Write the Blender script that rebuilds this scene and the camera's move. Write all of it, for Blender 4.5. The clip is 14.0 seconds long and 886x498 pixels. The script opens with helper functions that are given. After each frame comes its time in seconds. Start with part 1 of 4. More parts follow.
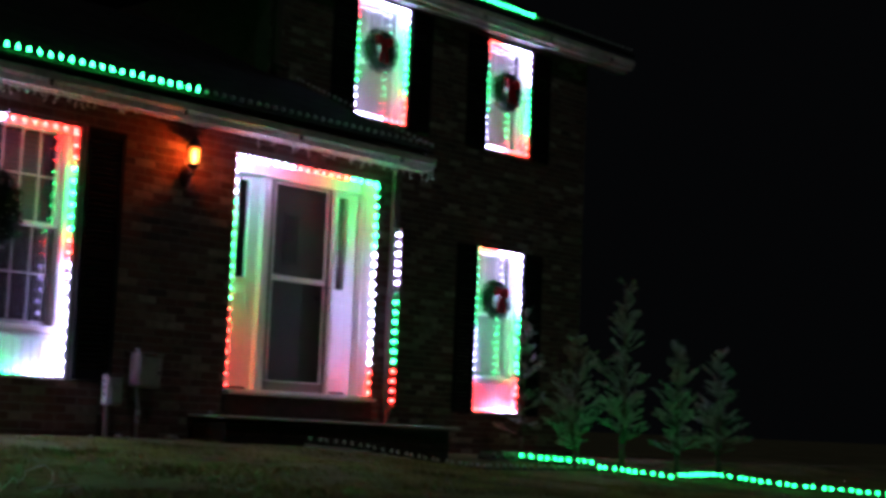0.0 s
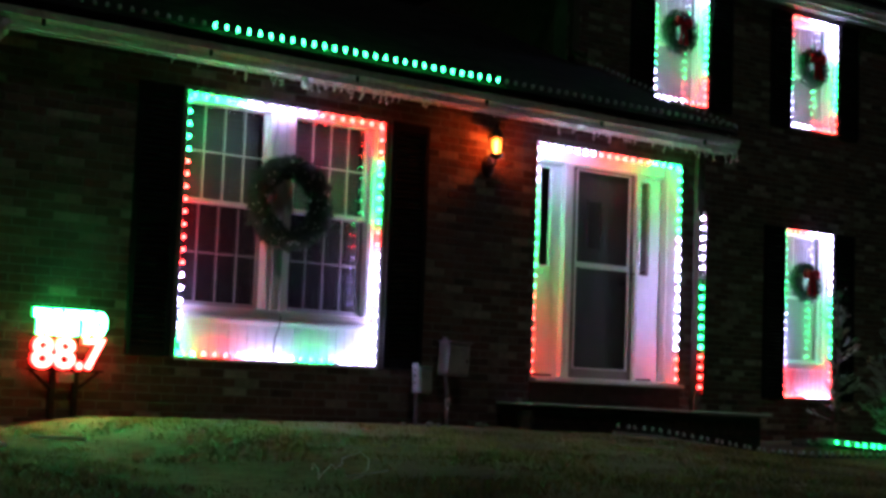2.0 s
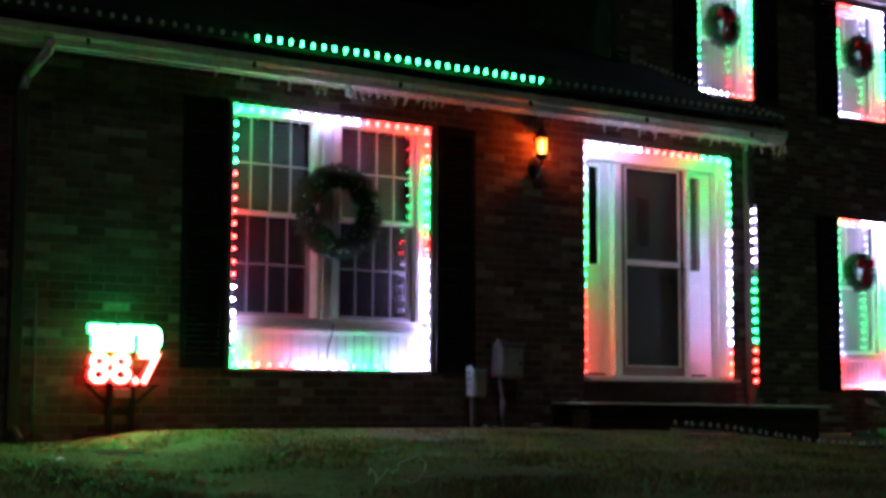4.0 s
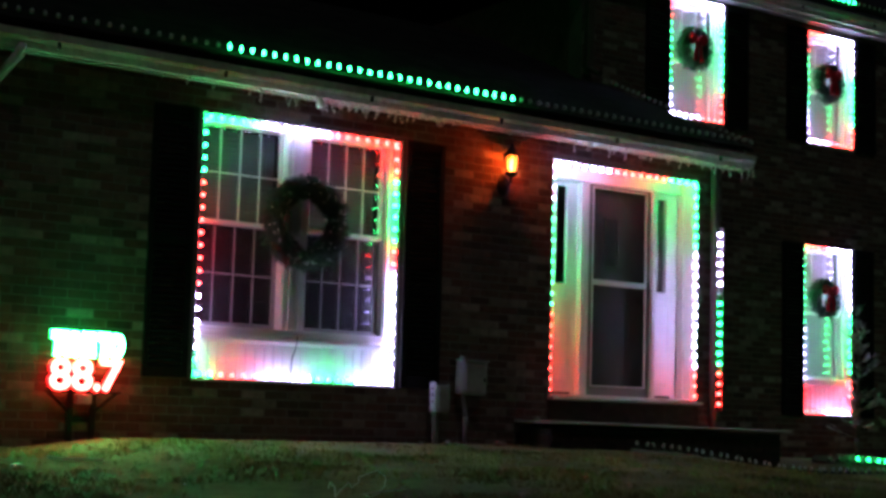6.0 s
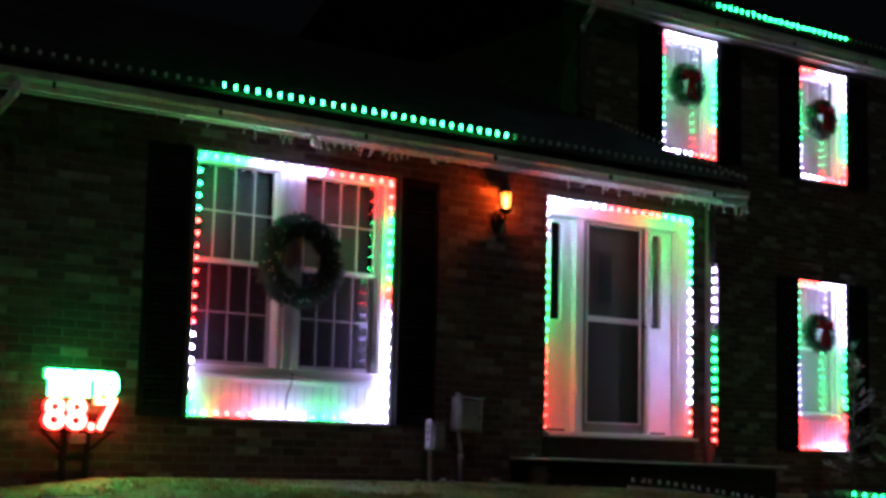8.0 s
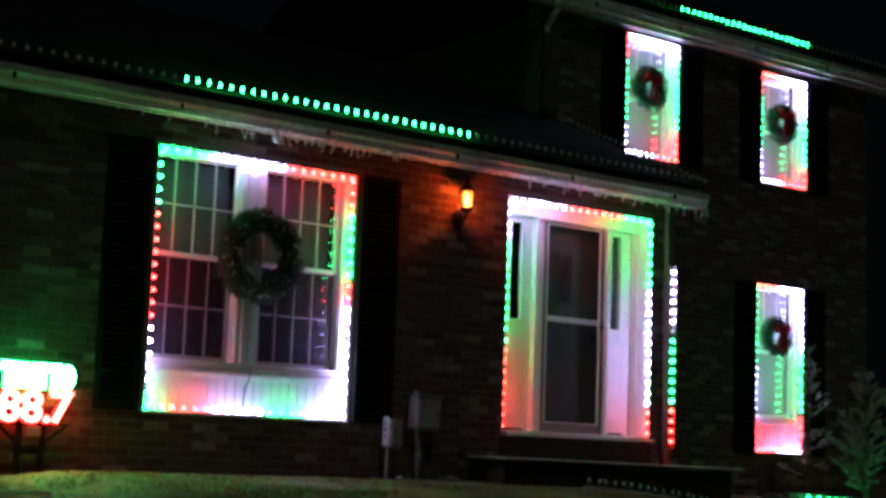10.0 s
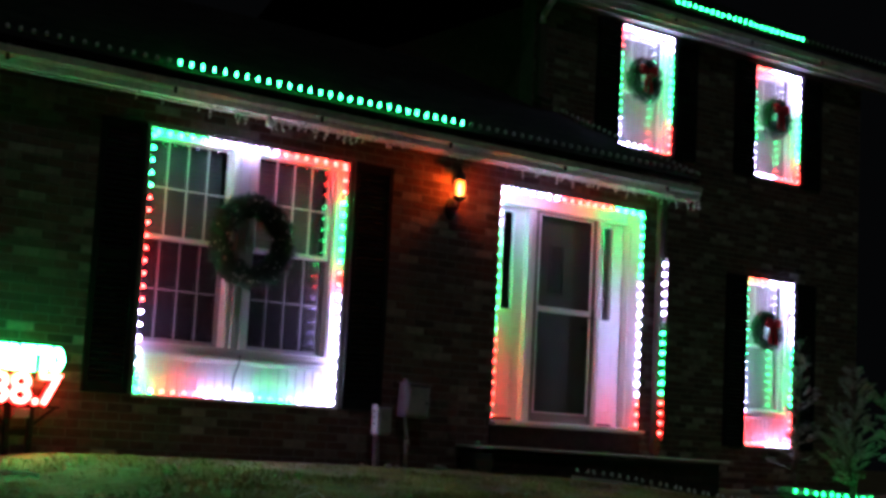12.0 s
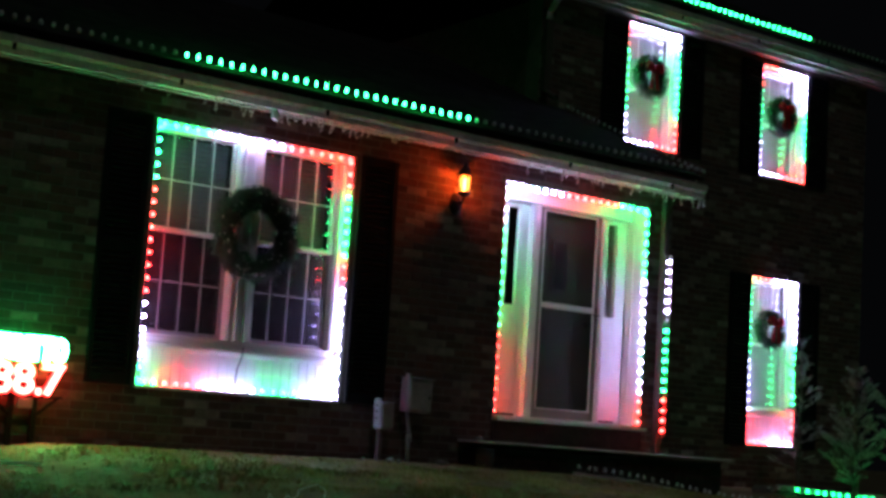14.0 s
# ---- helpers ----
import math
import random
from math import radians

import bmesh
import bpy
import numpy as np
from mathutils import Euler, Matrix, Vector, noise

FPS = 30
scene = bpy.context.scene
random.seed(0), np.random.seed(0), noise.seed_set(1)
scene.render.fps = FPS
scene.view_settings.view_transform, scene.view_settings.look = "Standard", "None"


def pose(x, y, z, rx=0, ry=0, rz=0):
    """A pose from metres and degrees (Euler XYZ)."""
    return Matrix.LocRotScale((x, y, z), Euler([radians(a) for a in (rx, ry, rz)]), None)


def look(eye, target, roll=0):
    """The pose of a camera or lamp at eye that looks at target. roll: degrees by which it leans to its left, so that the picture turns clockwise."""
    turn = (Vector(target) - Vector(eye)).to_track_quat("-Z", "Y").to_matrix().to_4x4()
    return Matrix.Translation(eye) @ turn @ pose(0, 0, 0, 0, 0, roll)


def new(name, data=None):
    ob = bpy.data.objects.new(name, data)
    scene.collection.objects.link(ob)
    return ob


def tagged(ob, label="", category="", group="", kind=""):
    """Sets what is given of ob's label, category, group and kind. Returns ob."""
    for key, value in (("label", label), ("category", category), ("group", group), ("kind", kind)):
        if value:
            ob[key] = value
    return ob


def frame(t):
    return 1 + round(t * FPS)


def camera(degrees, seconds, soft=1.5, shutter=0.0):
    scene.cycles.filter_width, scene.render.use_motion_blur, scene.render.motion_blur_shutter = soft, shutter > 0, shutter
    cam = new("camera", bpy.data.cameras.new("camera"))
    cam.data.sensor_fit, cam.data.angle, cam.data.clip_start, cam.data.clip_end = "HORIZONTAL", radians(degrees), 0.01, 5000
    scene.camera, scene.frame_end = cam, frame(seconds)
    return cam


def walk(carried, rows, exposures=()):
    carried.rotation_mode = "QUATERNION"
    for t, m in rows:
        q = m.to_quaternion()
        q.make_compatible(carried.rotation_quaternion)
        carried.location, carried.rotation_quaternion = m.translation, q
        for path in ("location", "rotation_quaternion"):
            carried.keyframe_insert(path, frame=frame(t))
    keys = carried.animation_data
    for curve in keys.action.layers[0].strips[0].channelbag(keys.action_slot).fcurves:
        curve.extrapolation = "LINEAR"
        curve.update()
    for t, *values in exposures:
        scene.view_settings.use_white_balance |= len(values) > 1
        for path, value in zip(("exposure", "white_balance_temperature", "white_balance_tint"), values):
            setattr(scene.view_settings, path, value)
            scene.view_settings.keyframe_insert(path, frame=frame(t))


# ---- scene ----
cam = camera(32.57, 14.0, soft=3.4, shutter=0.25)
PATH = [
    (0, (-8.855, -10.937, -0.235), (-7.403, -9.581, -0.004), 2.40),
    (0.2, (-8.842, -10.939, -0.231), (-7.455, -9.519, 0.013), 2.40),
    (0.5, (-8.828, -10.938, -0.224), (-7.564, -9.409, 0.034), 2.75),
    (0.7, (-8.806, -10.944, -0.231), (-7.586, -9.379, 0.018), 2.48),
    (1, (-8.808, -10.933, -0.244), (-7.640, -9.328, 0.003), 1.62),
    (1.5, (-8.821, -10.937, -0.240), (-7.683, -9.308, -0.009), 1.97),
    (2, (-8.834, -10.903, -0.226), (-7.678, -9.284, -0.029), 2.19),
    (2.5, (-8.834, -10.918, -0.249), (-7.664, -9.306, -0.065), 2.10),
    (3, (-8.802, -10.951, -0.256), (-7.648, -9.327, -0.076), 1.24),
    (3.3, (-8.773, -10.946, -0.244), (-7.662, -9.291, -0.084), 0.20),
    (3.5, (-8.782, -10.930, -0.239), (-7.691, -9.261, -0.083), -0.62),
    (3.7, (-8.805, -10.924, -0.242), (-7.718, -9.252, -0.081), -0.31),
    (4, (-8.825, -10.910, -0.252), (-7.724, -9.253, -0.048), 0.22),
    (4.2, (-8.829, -10.900, -0.252), (-7.716, -9.254, -0.023), 0.51),
    (6.5, (-8.809, -10.930, -0.248), (-7.680, -9.294, -0.024), 1.89),
    (7, (-8.809, -10.940, -0.255), (-7.688, -9.302, -0.010), 1.89),
    (7.5, (-8.819, -10.914, -0.242), (-7.686, -9.288, 0.025), 1.52),
    (7.7, (-8.819, -10.913, -0.242), (-7.685, -9.288, 0.028), 1.43),
    (9.9, (-8.811, -10.929, -0.251), (-7.640, -9.332, 0.024), 2.15),
    (10, (-8.810, -10.927, -0.251), (-7.634, -9.333, 0.021), 2.15),
    (10.5, (-8.803, -10.937, -0.248), (-7.614, -9.351, 0.017), 2.44),
    (11, (-8.805, -10.919, -0.258), (-7.610, -9.337, 0.004), 2.58),
    (11.5, (-8.804, -10.931, -0.263), (-7.612, -9.347, -0.000), 2.69),
    (12, (-8.797, -10.932, -0.268), (-7.612, -9.342, -0.008), 3.01),
    (12.5, (-8.794, -10.935, -0.267), (-7.614, -9.342, -0.007), 3.09),
    (13, (-8.811, -10.923, -0.271), (-7.627, -9.331, -0.015), 3.07),
    (13.5, (-8.800, -10.924, -0.264), (-7.613, -9.334, -0.012), 3.42),
    (14, (-8.803, -10.928, -0.267), (-7.621, -9.335, -0.014), 3.67),
]
walk(cam, [(t, look(eye, target, roll)) for t, eye, target, roll in PATH])

# ---- night sky: almost no light of its own ----
world = bpy.data.worlds.new("night")
scene.world = world
world.use_nodes = True
world.node_tree.nodes["Background"].inputs[0].default_value = (0.55, 0.62, 0.75, 1)
world.node_tree.nodes["Background"].inputs[1].default_value = 0.0024

# added fill sun, high behind the street, to lift lawn and walls
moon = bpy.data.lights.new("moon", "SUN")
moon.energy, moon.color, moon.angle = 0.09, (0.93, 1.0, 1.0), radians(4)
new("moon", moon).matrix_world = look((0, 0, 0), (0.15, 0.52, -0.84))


# ---- materials ----
def mat(name, color, rough=0.6, metal=0.0, vary=0.12, scale=8.0, bump=0.0, bscale=60.0, spec=0.5, rand=""):
    """A painted or mineral surface: two scales of noise in the colour, fine relief, and a random tint by piece."""
    m = bpy.data.materials.new(name)
    m.use_nodes = True
    nt = m.node_tree
    b = nt.nodes["Principled BSDF"]
    b.inputs["Roughness"].default_value = rough
    b.inputs["Metallic"].default_value = metal
    b.inputs["Specular IOR Level"].default_value = spec
    n1 = nt.nodes.new("ShaderNodeTexNoise")
    n1.inputs["Scale"].default_value = scale
    n1.inputs["Detail"].default_value = 3
    n2 = nt.nodes.new("ShaderNodeTexNoise")
    n2.inputs["Scale"].default_value = scale * 9
    n2.inputs["Detail"].default_value = 2
    geo = nt.nodes.new("ShaderNodeNewGeometry")
    nt.links.new(geo.outputs["Position"], n1.inputs["Vector"])
    nt.links.new(geo.outputs["Position"], n2.inputs["Vector"])
    add = nt.nodes.new("ShaderNodeMath")
    add.operation = "MULTIPLY_ADD"
    nt.links.new(n2.outputs["Fac"], add.inputs[0])
    add.inputs[1].default_value = 0.5
    nt.links.new(n1.outputs["Fac"], add.inputs[2])
    rng = nt.nodes.new("ShaderNodeMapRange")
    rng.inputs["From Min"].default_value = 0.5
    rng.inputs["From Max"].default_value = 1.0
    rng.inputs["To Min"].default_value = 1 - vary
    rng.inputs["To Max"].default_value = 1 + vary
    nt.links.new(add.outputs[0], rng.inputs["Value"])
    mul = nt.nodes.new("ShaderNodeVectorMath")
    mul.operation = "SCALE"
    nt.links.new(rng.outputs[0], mul.inputs["Scale"])
    if rand:
        ramp = nt.nodes.new("ShaderNodeValToRGB")
        cols = color
        els = ramp.color_ramp.elements
        while len(els) < len(cols):
            els.new(0.5)
        for i, c in enumerate(cols):
            els[i].position = i / (len(cols) - 1)
            els[i].color = (*c, 1)
        if rand == "object":
            src = nt.nodes.new("ShaderNodeObjectInfo").outputs["Random"]
        else:
            src = geo.outputs["Random Per Island"]
        nt.links.new(src, ramp.inputs["Fac"])
        nt.links.new(ramp.outputs["Color"], mul.inputs[0])
    else:
        mul.inputs[0].default_value = color
    nt.links.new(mul.outputs[0], b.inputs["Base Color"])
    if bump:
        nb = nt.nodes.new("ShaderNodeTexNoise")
        nb.inputs["Scale"].default_value = bscale
        nb.inputs["Detail"].default_value = 4
        nt.links.new(geo.outputs["Position"], nb.inputs["Vector"])
        bp = nt.nodes.new("ShaderNodeBump")
        bp.inputs["Strength"].default_value = bump
        bp.inputs["Distance"].default_value = 0.01
        nt.links.new(nb.outputs["Fac"], bp.inputs["Height"])
        nt.links.new(bp.outputs[0], b.inputs["Normal"])
    return m


def glow(name, color, strength):
    m = bpy.data.materials.new(name)
    m.use_nodes = True
    b = m.node_tree.nodes["Principled BSDF"]
    b.inputs["Base Color"].default_value = (0.8, 0.8, 0.8, 1)
    b.inputs["Roughness"].default_value = 0.3
    b.inputs["Emission Color"].default_value = (*color, 1)
    b.inputs["Emission Strength"].default_value = strength
    return m


def glass_mat(name, tint=(1, 1, 1), rough=0.0):
    """Clear pane of real glass."""
    m = bpy.data.materials.new(name)
    m.use_nodes = True
    b = m.node_tree.nodes["Principled BSDF"]
    b.inputs["Base Color"].default_value = (*tint, 1)
    b.inputs["Roughness"].default_value = rough
    b.inputs["IOR"].default_value = 1.5
    b.inputs["Transmission Weight"].default_value = 1.0
    return m


def screen_mat(name, color, cover):
    """A fine mesh: part grey wire, part open."""
    m = bpy.data.materials.new(name)
    m.use_nodes = True
    nt = m.node_tree
    b = nt.nodes["Principled BSDF"]
    b.inputs["Base Color"].default_value = (*color, 1)
    b.inputs["Roughness"].default_value = 0.7
    b.inputs["Alpha"].default_value = cover
    return m


BRICKS = [(0.075, 0.05, 0.043), (0.125, 0.07, 0.056), (0.15, 0.08, 0.062), (0.085, 0.055, 0.05), (0.13, 0.074, 0.06), (0.18, 0.13, 0.108), (0.30, 0.26, 0.225), (0.11, 0.066, 0.056), (0.155, 0.10, 0.083), (0.07, 0.048, 0.042)]
M_BRICK = mat("brick_single", BRICKS, 0.85, vary=0.3, scale=14, bump=0.6, bscale=90, rand="object", spec=0.3)
M_BRICKS = mat("brick_joined", BRICKS, 0.85, vary=0.3, scale=14, bump=0.6, bscale=90, rand="island", spec=0.3)
# brick darkened so the shade under slab and threshold is in its colour
M_SHADEBRICK = mat("brick_shade_tone", [(0.035, 0.025, 0.022), (0.055, 0.035, 0.03), (0.045, 0.03, 0.026)], 0.85, vary=0.3, scale=14, bump=0.6, bscale=90, rand="object", spec=0.2)
M_MORTAR = mat("mortar", (0.19, 0.17, 0.15), 0.95, vary=0.2, scale=10, bump=0.5, spec=0.2)
M_TRIM = mat("white_trim_paint", (0.78, 0.77, 0.75), 0.45, vary=0.05, scale=5, bump=0.05)
M_SASH = mat("white_vinyl_sash", (0.74, 0.74, 0.74), 0.4, vary=0.04, scale=6)
M_GUTTER = mat("cream_aluminium", (0.74, 0.72, 0.68), 0.5, vary=0.35, scale=2.2, bump=0.05, bscale=20)
# brown pipe colour; on the window moulding it stands for an unlit face
M_PIPE = mat("brown_pipe_and_mould_shade", (0.09, 0.075, 0.06), 0.5, vary=0.15, scale=5)
# soffit toned dark: the shade under the eaves is put into the paint
M_SOFFIT = mat("dimmed_paint", (0.20, 0.19, 0.175), 0.7, vary=0.1, scale=4)
M_SHUTTER = mat("black_shutter_paint", (0.012, 0.013, 0.014), 0.75, vary=0.2, scale=6, spec=0.1)
M_SHINGLE = mat("asphalt_shingle", [(0.016, 0.016, 0.018), (0.026, 0.025, 0.025), (0.036, 0.035, 0.033)], 0.95, vary=0.3, scale=20, bump=0.5, bscale=200, rand="island", spec=0.2)
M_SHINGLE_ONE = mat("asphalt_shingle_single", [(0.016, 0.016, 0.018), (0.026, 0.025, 0.025), (0.036, 0.035, 0.033)], 0.95, vary=0.3, scale=20, bump=0.5, bscale=200, rand="object", spec=0.2)
M_DOOR = mat("grey_door_paint", (0.068, 0.078, 0.07), 0.75, vary=0.06, scale=4, spec=0.15)
M_STORMRAIL = mat("storm_door_bronze", (0.17, 0.165, 0.15), 0.45, vary=0.08, scale=5)
M_STORM = mat("storm_door_aluminium", (0.6, 0.6, 0.6), 0.4, vary=0.05, scale=5)
M_DARK = mat("unlit_black", (0.02, 0.02, 0.022), 0.9, vary=0.2, scale=2)
# blind slats darkened in the colour so they stay faint behind glass
M_BLIND = mat("dimmed_blind", (0.11, 0.11, 0.125), 0.6, vary=0.05, scale=5)
M_SHADE = mat("pale_window_shade", (0.46, 0.42, 0.45), 0.8, vary=0.08, scale=3)
M_NEEDLE = mat("artificial_needles", [(0.022, 0.046, 0.032), (0.05, 0.082, 0.06), (0.115, 0.15, 0.125)], 0.6, vary=0.2, scale=30, rand="island")
M_FIR = mat("pale_fir_needles", [(0.46, 0.49, 0.46), (0.60, 0.62, 0.59), (0.74, 0.75, 0.73)], 0.8, vary=0.2, scale=10, rand="island", spec=0.2)
M_BARK = mat("grey_bark", (0.13, 0.11, 0.09), 0.9, vary=0.3, scale=30, bump=0.5)
M_RIBBON = mat("red_velvet_ribbon", (0.75, 0.02, 0.035), 0.7, vary=0.15, scale=20)
M_CONCRETE = mat("concrete", (0.52, 0.51, 0.49), 0.9, vary=0.2, scale=6, bump=0.3)
M_STONE = mat("edging_stone", [(0.2, 0.19, 0.18), (0.3, 0.28, 0.26), (0.4, 0.38, 0.36)], 0.9, vary=0.25, scale=15, bump=0.5, rand="object")
M_METERBOX = mat("grey_utility_enamel", (0.37, 0.37, 0.37), 0.5, vary=0.25, scale=9, bump=0.05)
M_BLACK = mat("black_metal", (0.012, 0.012, 0.012), 0.45, metal=0.3, vary=0.2, scale=20)
M_CORD = mat("black_cord", (0.012, 0.014, 0.012), 0.6, vary=0.1)
M_WCORD = mat("white_cord", (0.72, 0.72, 0.68), 0.6, vary=0.1)
M_GRASS = mat("winter_grass", [(0.32, 0.26, 0.115), (0.25, 0.225, 0.09), (0.35, 0.29, 0.14), (0.225, 0.21, 0.085)], 0.9, vary=0.7, scale=1.3, rand="island", spec=0.15)
M_SOIL = mat("lawn_soil", (0.17, 0.15, 0.085), 0.95, vary=0.6, scale=1.1, bump=0.8, bscale=40, spec=0.1)
M_OFF = mat("unlit_bulb", (0.56, 0.59, 0.58), 0.25, vary=0.05)
M_ICICLE = mat("clear_icicle_bulb", (0.82, 0.82, 0.8), 0.3, vary=0.3)
M_NODE = mat("led_housing", (0.05, 0.05, 0.05), 0.5)
M_LAMPGLASS = glow("amber_flame_glass", (1.0, 0.20, 0.012), 2.2)
M_LAMPGLASS.node_tree.nodes["Principled BSDF"].inputs["Alpha"].default_value = 0.55
M_FLAME = glow("flame_bulb", (1.0, 0.36, 0.07), 26.0)
M_SCREEN = screen_mat("insect_screen", (0.10, 0.10, 0.115), 0.22)
M_GLASS = glass_mat("window_glass")
M_STORMGLASS = glass_mat("storm_glass", (0.75, 0.76, 0.75))
LED = {"G": glow("led_green", (0.012, 1.0, 0.19), 42), "R": glow("led_red", (1.0, 0.020, 0.018), 49), "W": glow("led_white", (0.63, 0.54, 1.26), 56), "-": M_OFF}
GROUND_LED = {"G": glow("led_green_dim", (0.012, 1.0, 0.19), 14), "-": M_OFF}
ROOF_LED = {"G": glow("led_green_small", (0.018, 1.0, 0.17), 62), "-": M_OFF}
M_SIGN_G = glow("sign_green", (0.035, 1.0, 0.26), 135)
M_SIGN_R = glow("sign_red", (1.0, 0.055, 0.045), 42)
# glow for the fatter copies that imitate a halo round the lettering
M_HALO_G = glow("sign_halo_green", (0.004, 1.0, 0.16), 1.8)
M_HALO_R = glow("sign_halo_red", (1.0, 0.006, 0.010), 4)


# ---- mesh helpers ----
def mesh_of(name, bm, material, smooth=False):
    me = bpy.data.meshes.new(name)
    bm.to_mesh(me)
    bm.free()
    me.materials.append(material)
    if smooth:
        for p in me.polygons:
            p.use_smooth = True
    return me


def part(name, bm, material, parent=None, label="", smooth=False):
    ob = new(name, mesh_of(name, bm, material, smooth))
    ob.parent = parent
    return tagged(ob, label)


def share(name, me, parent, m):
    ob = new(name, me)
    ob.parent = parent
    ob.matrix_basis = m
    return ob


def thing(name, label, category, at=(0, 0, 0), group="", kind=""):
    ob = new(name)
    ob.location = at
    ob.empty_display_size = 0.1
    return tagged(ob, label, category, group, kind)


def box(bm, x0, x1, y0, y1, z0, z1, bevel=0.0):
    r = bmesh.ops.create_cube(bm, size=1.0, matrix=Matrix.Translation(((x0 + x1) / 2, (y0 + y1) / 2, (z0 + z1) / 2)) @ Matrix.Diagonal((x1 - x0, y1 - y0, z1 - z0, 1)))
    if bevel:
        es = list({e for v in r["verts"] for e in v.link_edges})
        bmesh.ops.bevel(bm, geom=es, offset=bevel, segments=1, affect="EDGES")
    return bm


def boxed(*a, **k):
    return box(bmesh.new(), *a, **k)


def rod(bm, a, b, r0, r1=None, seg=8, caps=True):
    a, b = Vector(a), Vector(b)
    r1 = r0 if r1 is None else r1
    d = b - a
    m = Matrix.Translation((a + b) / 2) @ d.to_track_quat("Z", "Y").to_matrix().to_4x4()
    bmesh.ops.create_cone(bm, cap_ends=caps, segments=seg, radius1=r0, radius2=r1, depth=d.length, matrix=m)
    return bm


def tube(bm, pts, r, seg=5):
    """One bent cord through the points."""
    P = [Vector(p) for p in pts]
    rings = []
    for i, p in enumerate(P):
        d = (P[min(i + 1, len(P) - 1)] - P[max(i - 1, 0)]).normalized()
        u = d.orthogonal().normalized()
        if rings:
            u = (last - d * last.dot(d)).normalized()
        last, v = u, d.cross(u)
        rings.append([bm.verts.new(p + (u * math.cos(6.2832 * k / seg) + v * math.sin(6.2832 * k / seg)) * r) for k in range(seg)])
    for a, b in zip(rings, rings[1:]):
        for k in range(seg):
            bm.faces.new((a[k], a[(k + 1) % seg], b[(k + 1) % seg], b[k]))
    bm.faces.new(rings[0][::-1])
    bm.faces.new(rings[-1])
    return bm


def lathe(bm, prof, seg=16, at=(0, 0, 0)):
    """Turns a profile of (radius, height) about the z axis."""
    rings = []
    for r, z in prof:
        rings.append([bm.verts.new((at[0] + r * math.cos(2 * math.pi * i / seg), at[1] + r * math.sin(2 * math.pi * i / seg), at[2] + z)) for i in range(seg)])
    for a, b in zip(rings, rings[1:]):
        for i in range(seg):
            bm.faces.new((a[i], a[(i + 1) % seg], b[(i + 1) % seg], b[i]))
    bm.faces.new(rings[0][::-1])
    bm.faces.new(rings[-1])
    return bm


def extrude_profile(bm, prof, x0, x1):
    """A closed (y, z) profile run along x."""
    a = [bm.verts.new((x0, y, z)) for y, z in prof]
    b = [bm.verts.new((x1, y, z)) for y, z in prof]
    n = len(prof)
    for i in range(n):
        bm.faces.new((a[i], a[(i + 1) % n], b[(i + 1) % n], b[i]))
    bm.faces.new(a[::-1])
    bm.faces.new(b)
    bmesh.ops.recalc_face_normals(bm, faces=bm.faces)
    return bm


def from_lists(name, verts, faces, material, parent=None, label=""):
    me = bpy.data.meshes.new(name)
    me.from_pydata(verts, [], faces)
    me.materials.append(material)
    ob = new(name, me)
    ob.parent = parent
    return tagged(ob, label)


# ---- ground ----
def smooth01(t):
    t = min(1.0, max(0.0, t))
    return t * t * (3 - 2 * t)


def ground_z(x, y):
    z = -0.448 - 0.22 * smooth01((x - 0.3) / 2.7)
    z += 0.09 * smooth01((y + 1.0) / 1.2) * smooth01((x - 3.0) / 1.5)
    z -= 0.045 * smooth01((x + 1.5) / 2.5) * smooth01((-y - 0.9) / 1.5)
    z -= 0.04 * max(0.0, -y) + 0.09 * smooth01((-4.25 - x) / 0.9)
    z -= 0.75 * smooth01((-8.2 - y) / 2.6)
    return z


def build_ground():
    xs = np.concatenate([np.linspace(-900, -40, 12), np.linspace(-36, -12, 10), np.linspace(-11, 14, 84), np.linspace(16, 60, 14), np.linspace(90, 900, 10)])
    ys = np.concatenate([np.linspace(-900, -40, 12), np.linspace(-36, -13, 10), np.linspace(-12, 4, 64), np.linspace(6, 60, 14), np.linspace(90, 900, 10)])
    verts, faces = [], []
    for y in ys:
        for x in xs:
            w = 0.012 if -12 < x < 14 and -12 < y < -0.3 else 0.0
            verts.append((x, y, ground_z(x, y) + w * noise.noise(Vector((x * 1.7, y * 1.7, 0))) + 0.4 * w * noise.noise(Vector((x * 6, y * 6, 3)))))
    n = len(xs)
    for j in range(len(ys) - 1):
        for i in range(n - 1):
            faces.append((j * n + i, j * n + i + 1, (j + 1) * n + i + 1, (j + 1) * n + i))
    ob = from_lists("ground", verts, faces, M_SOIL)
    tagged(ob, "gently sloping winter lawn, dark at night", "lawn", kind="structure")


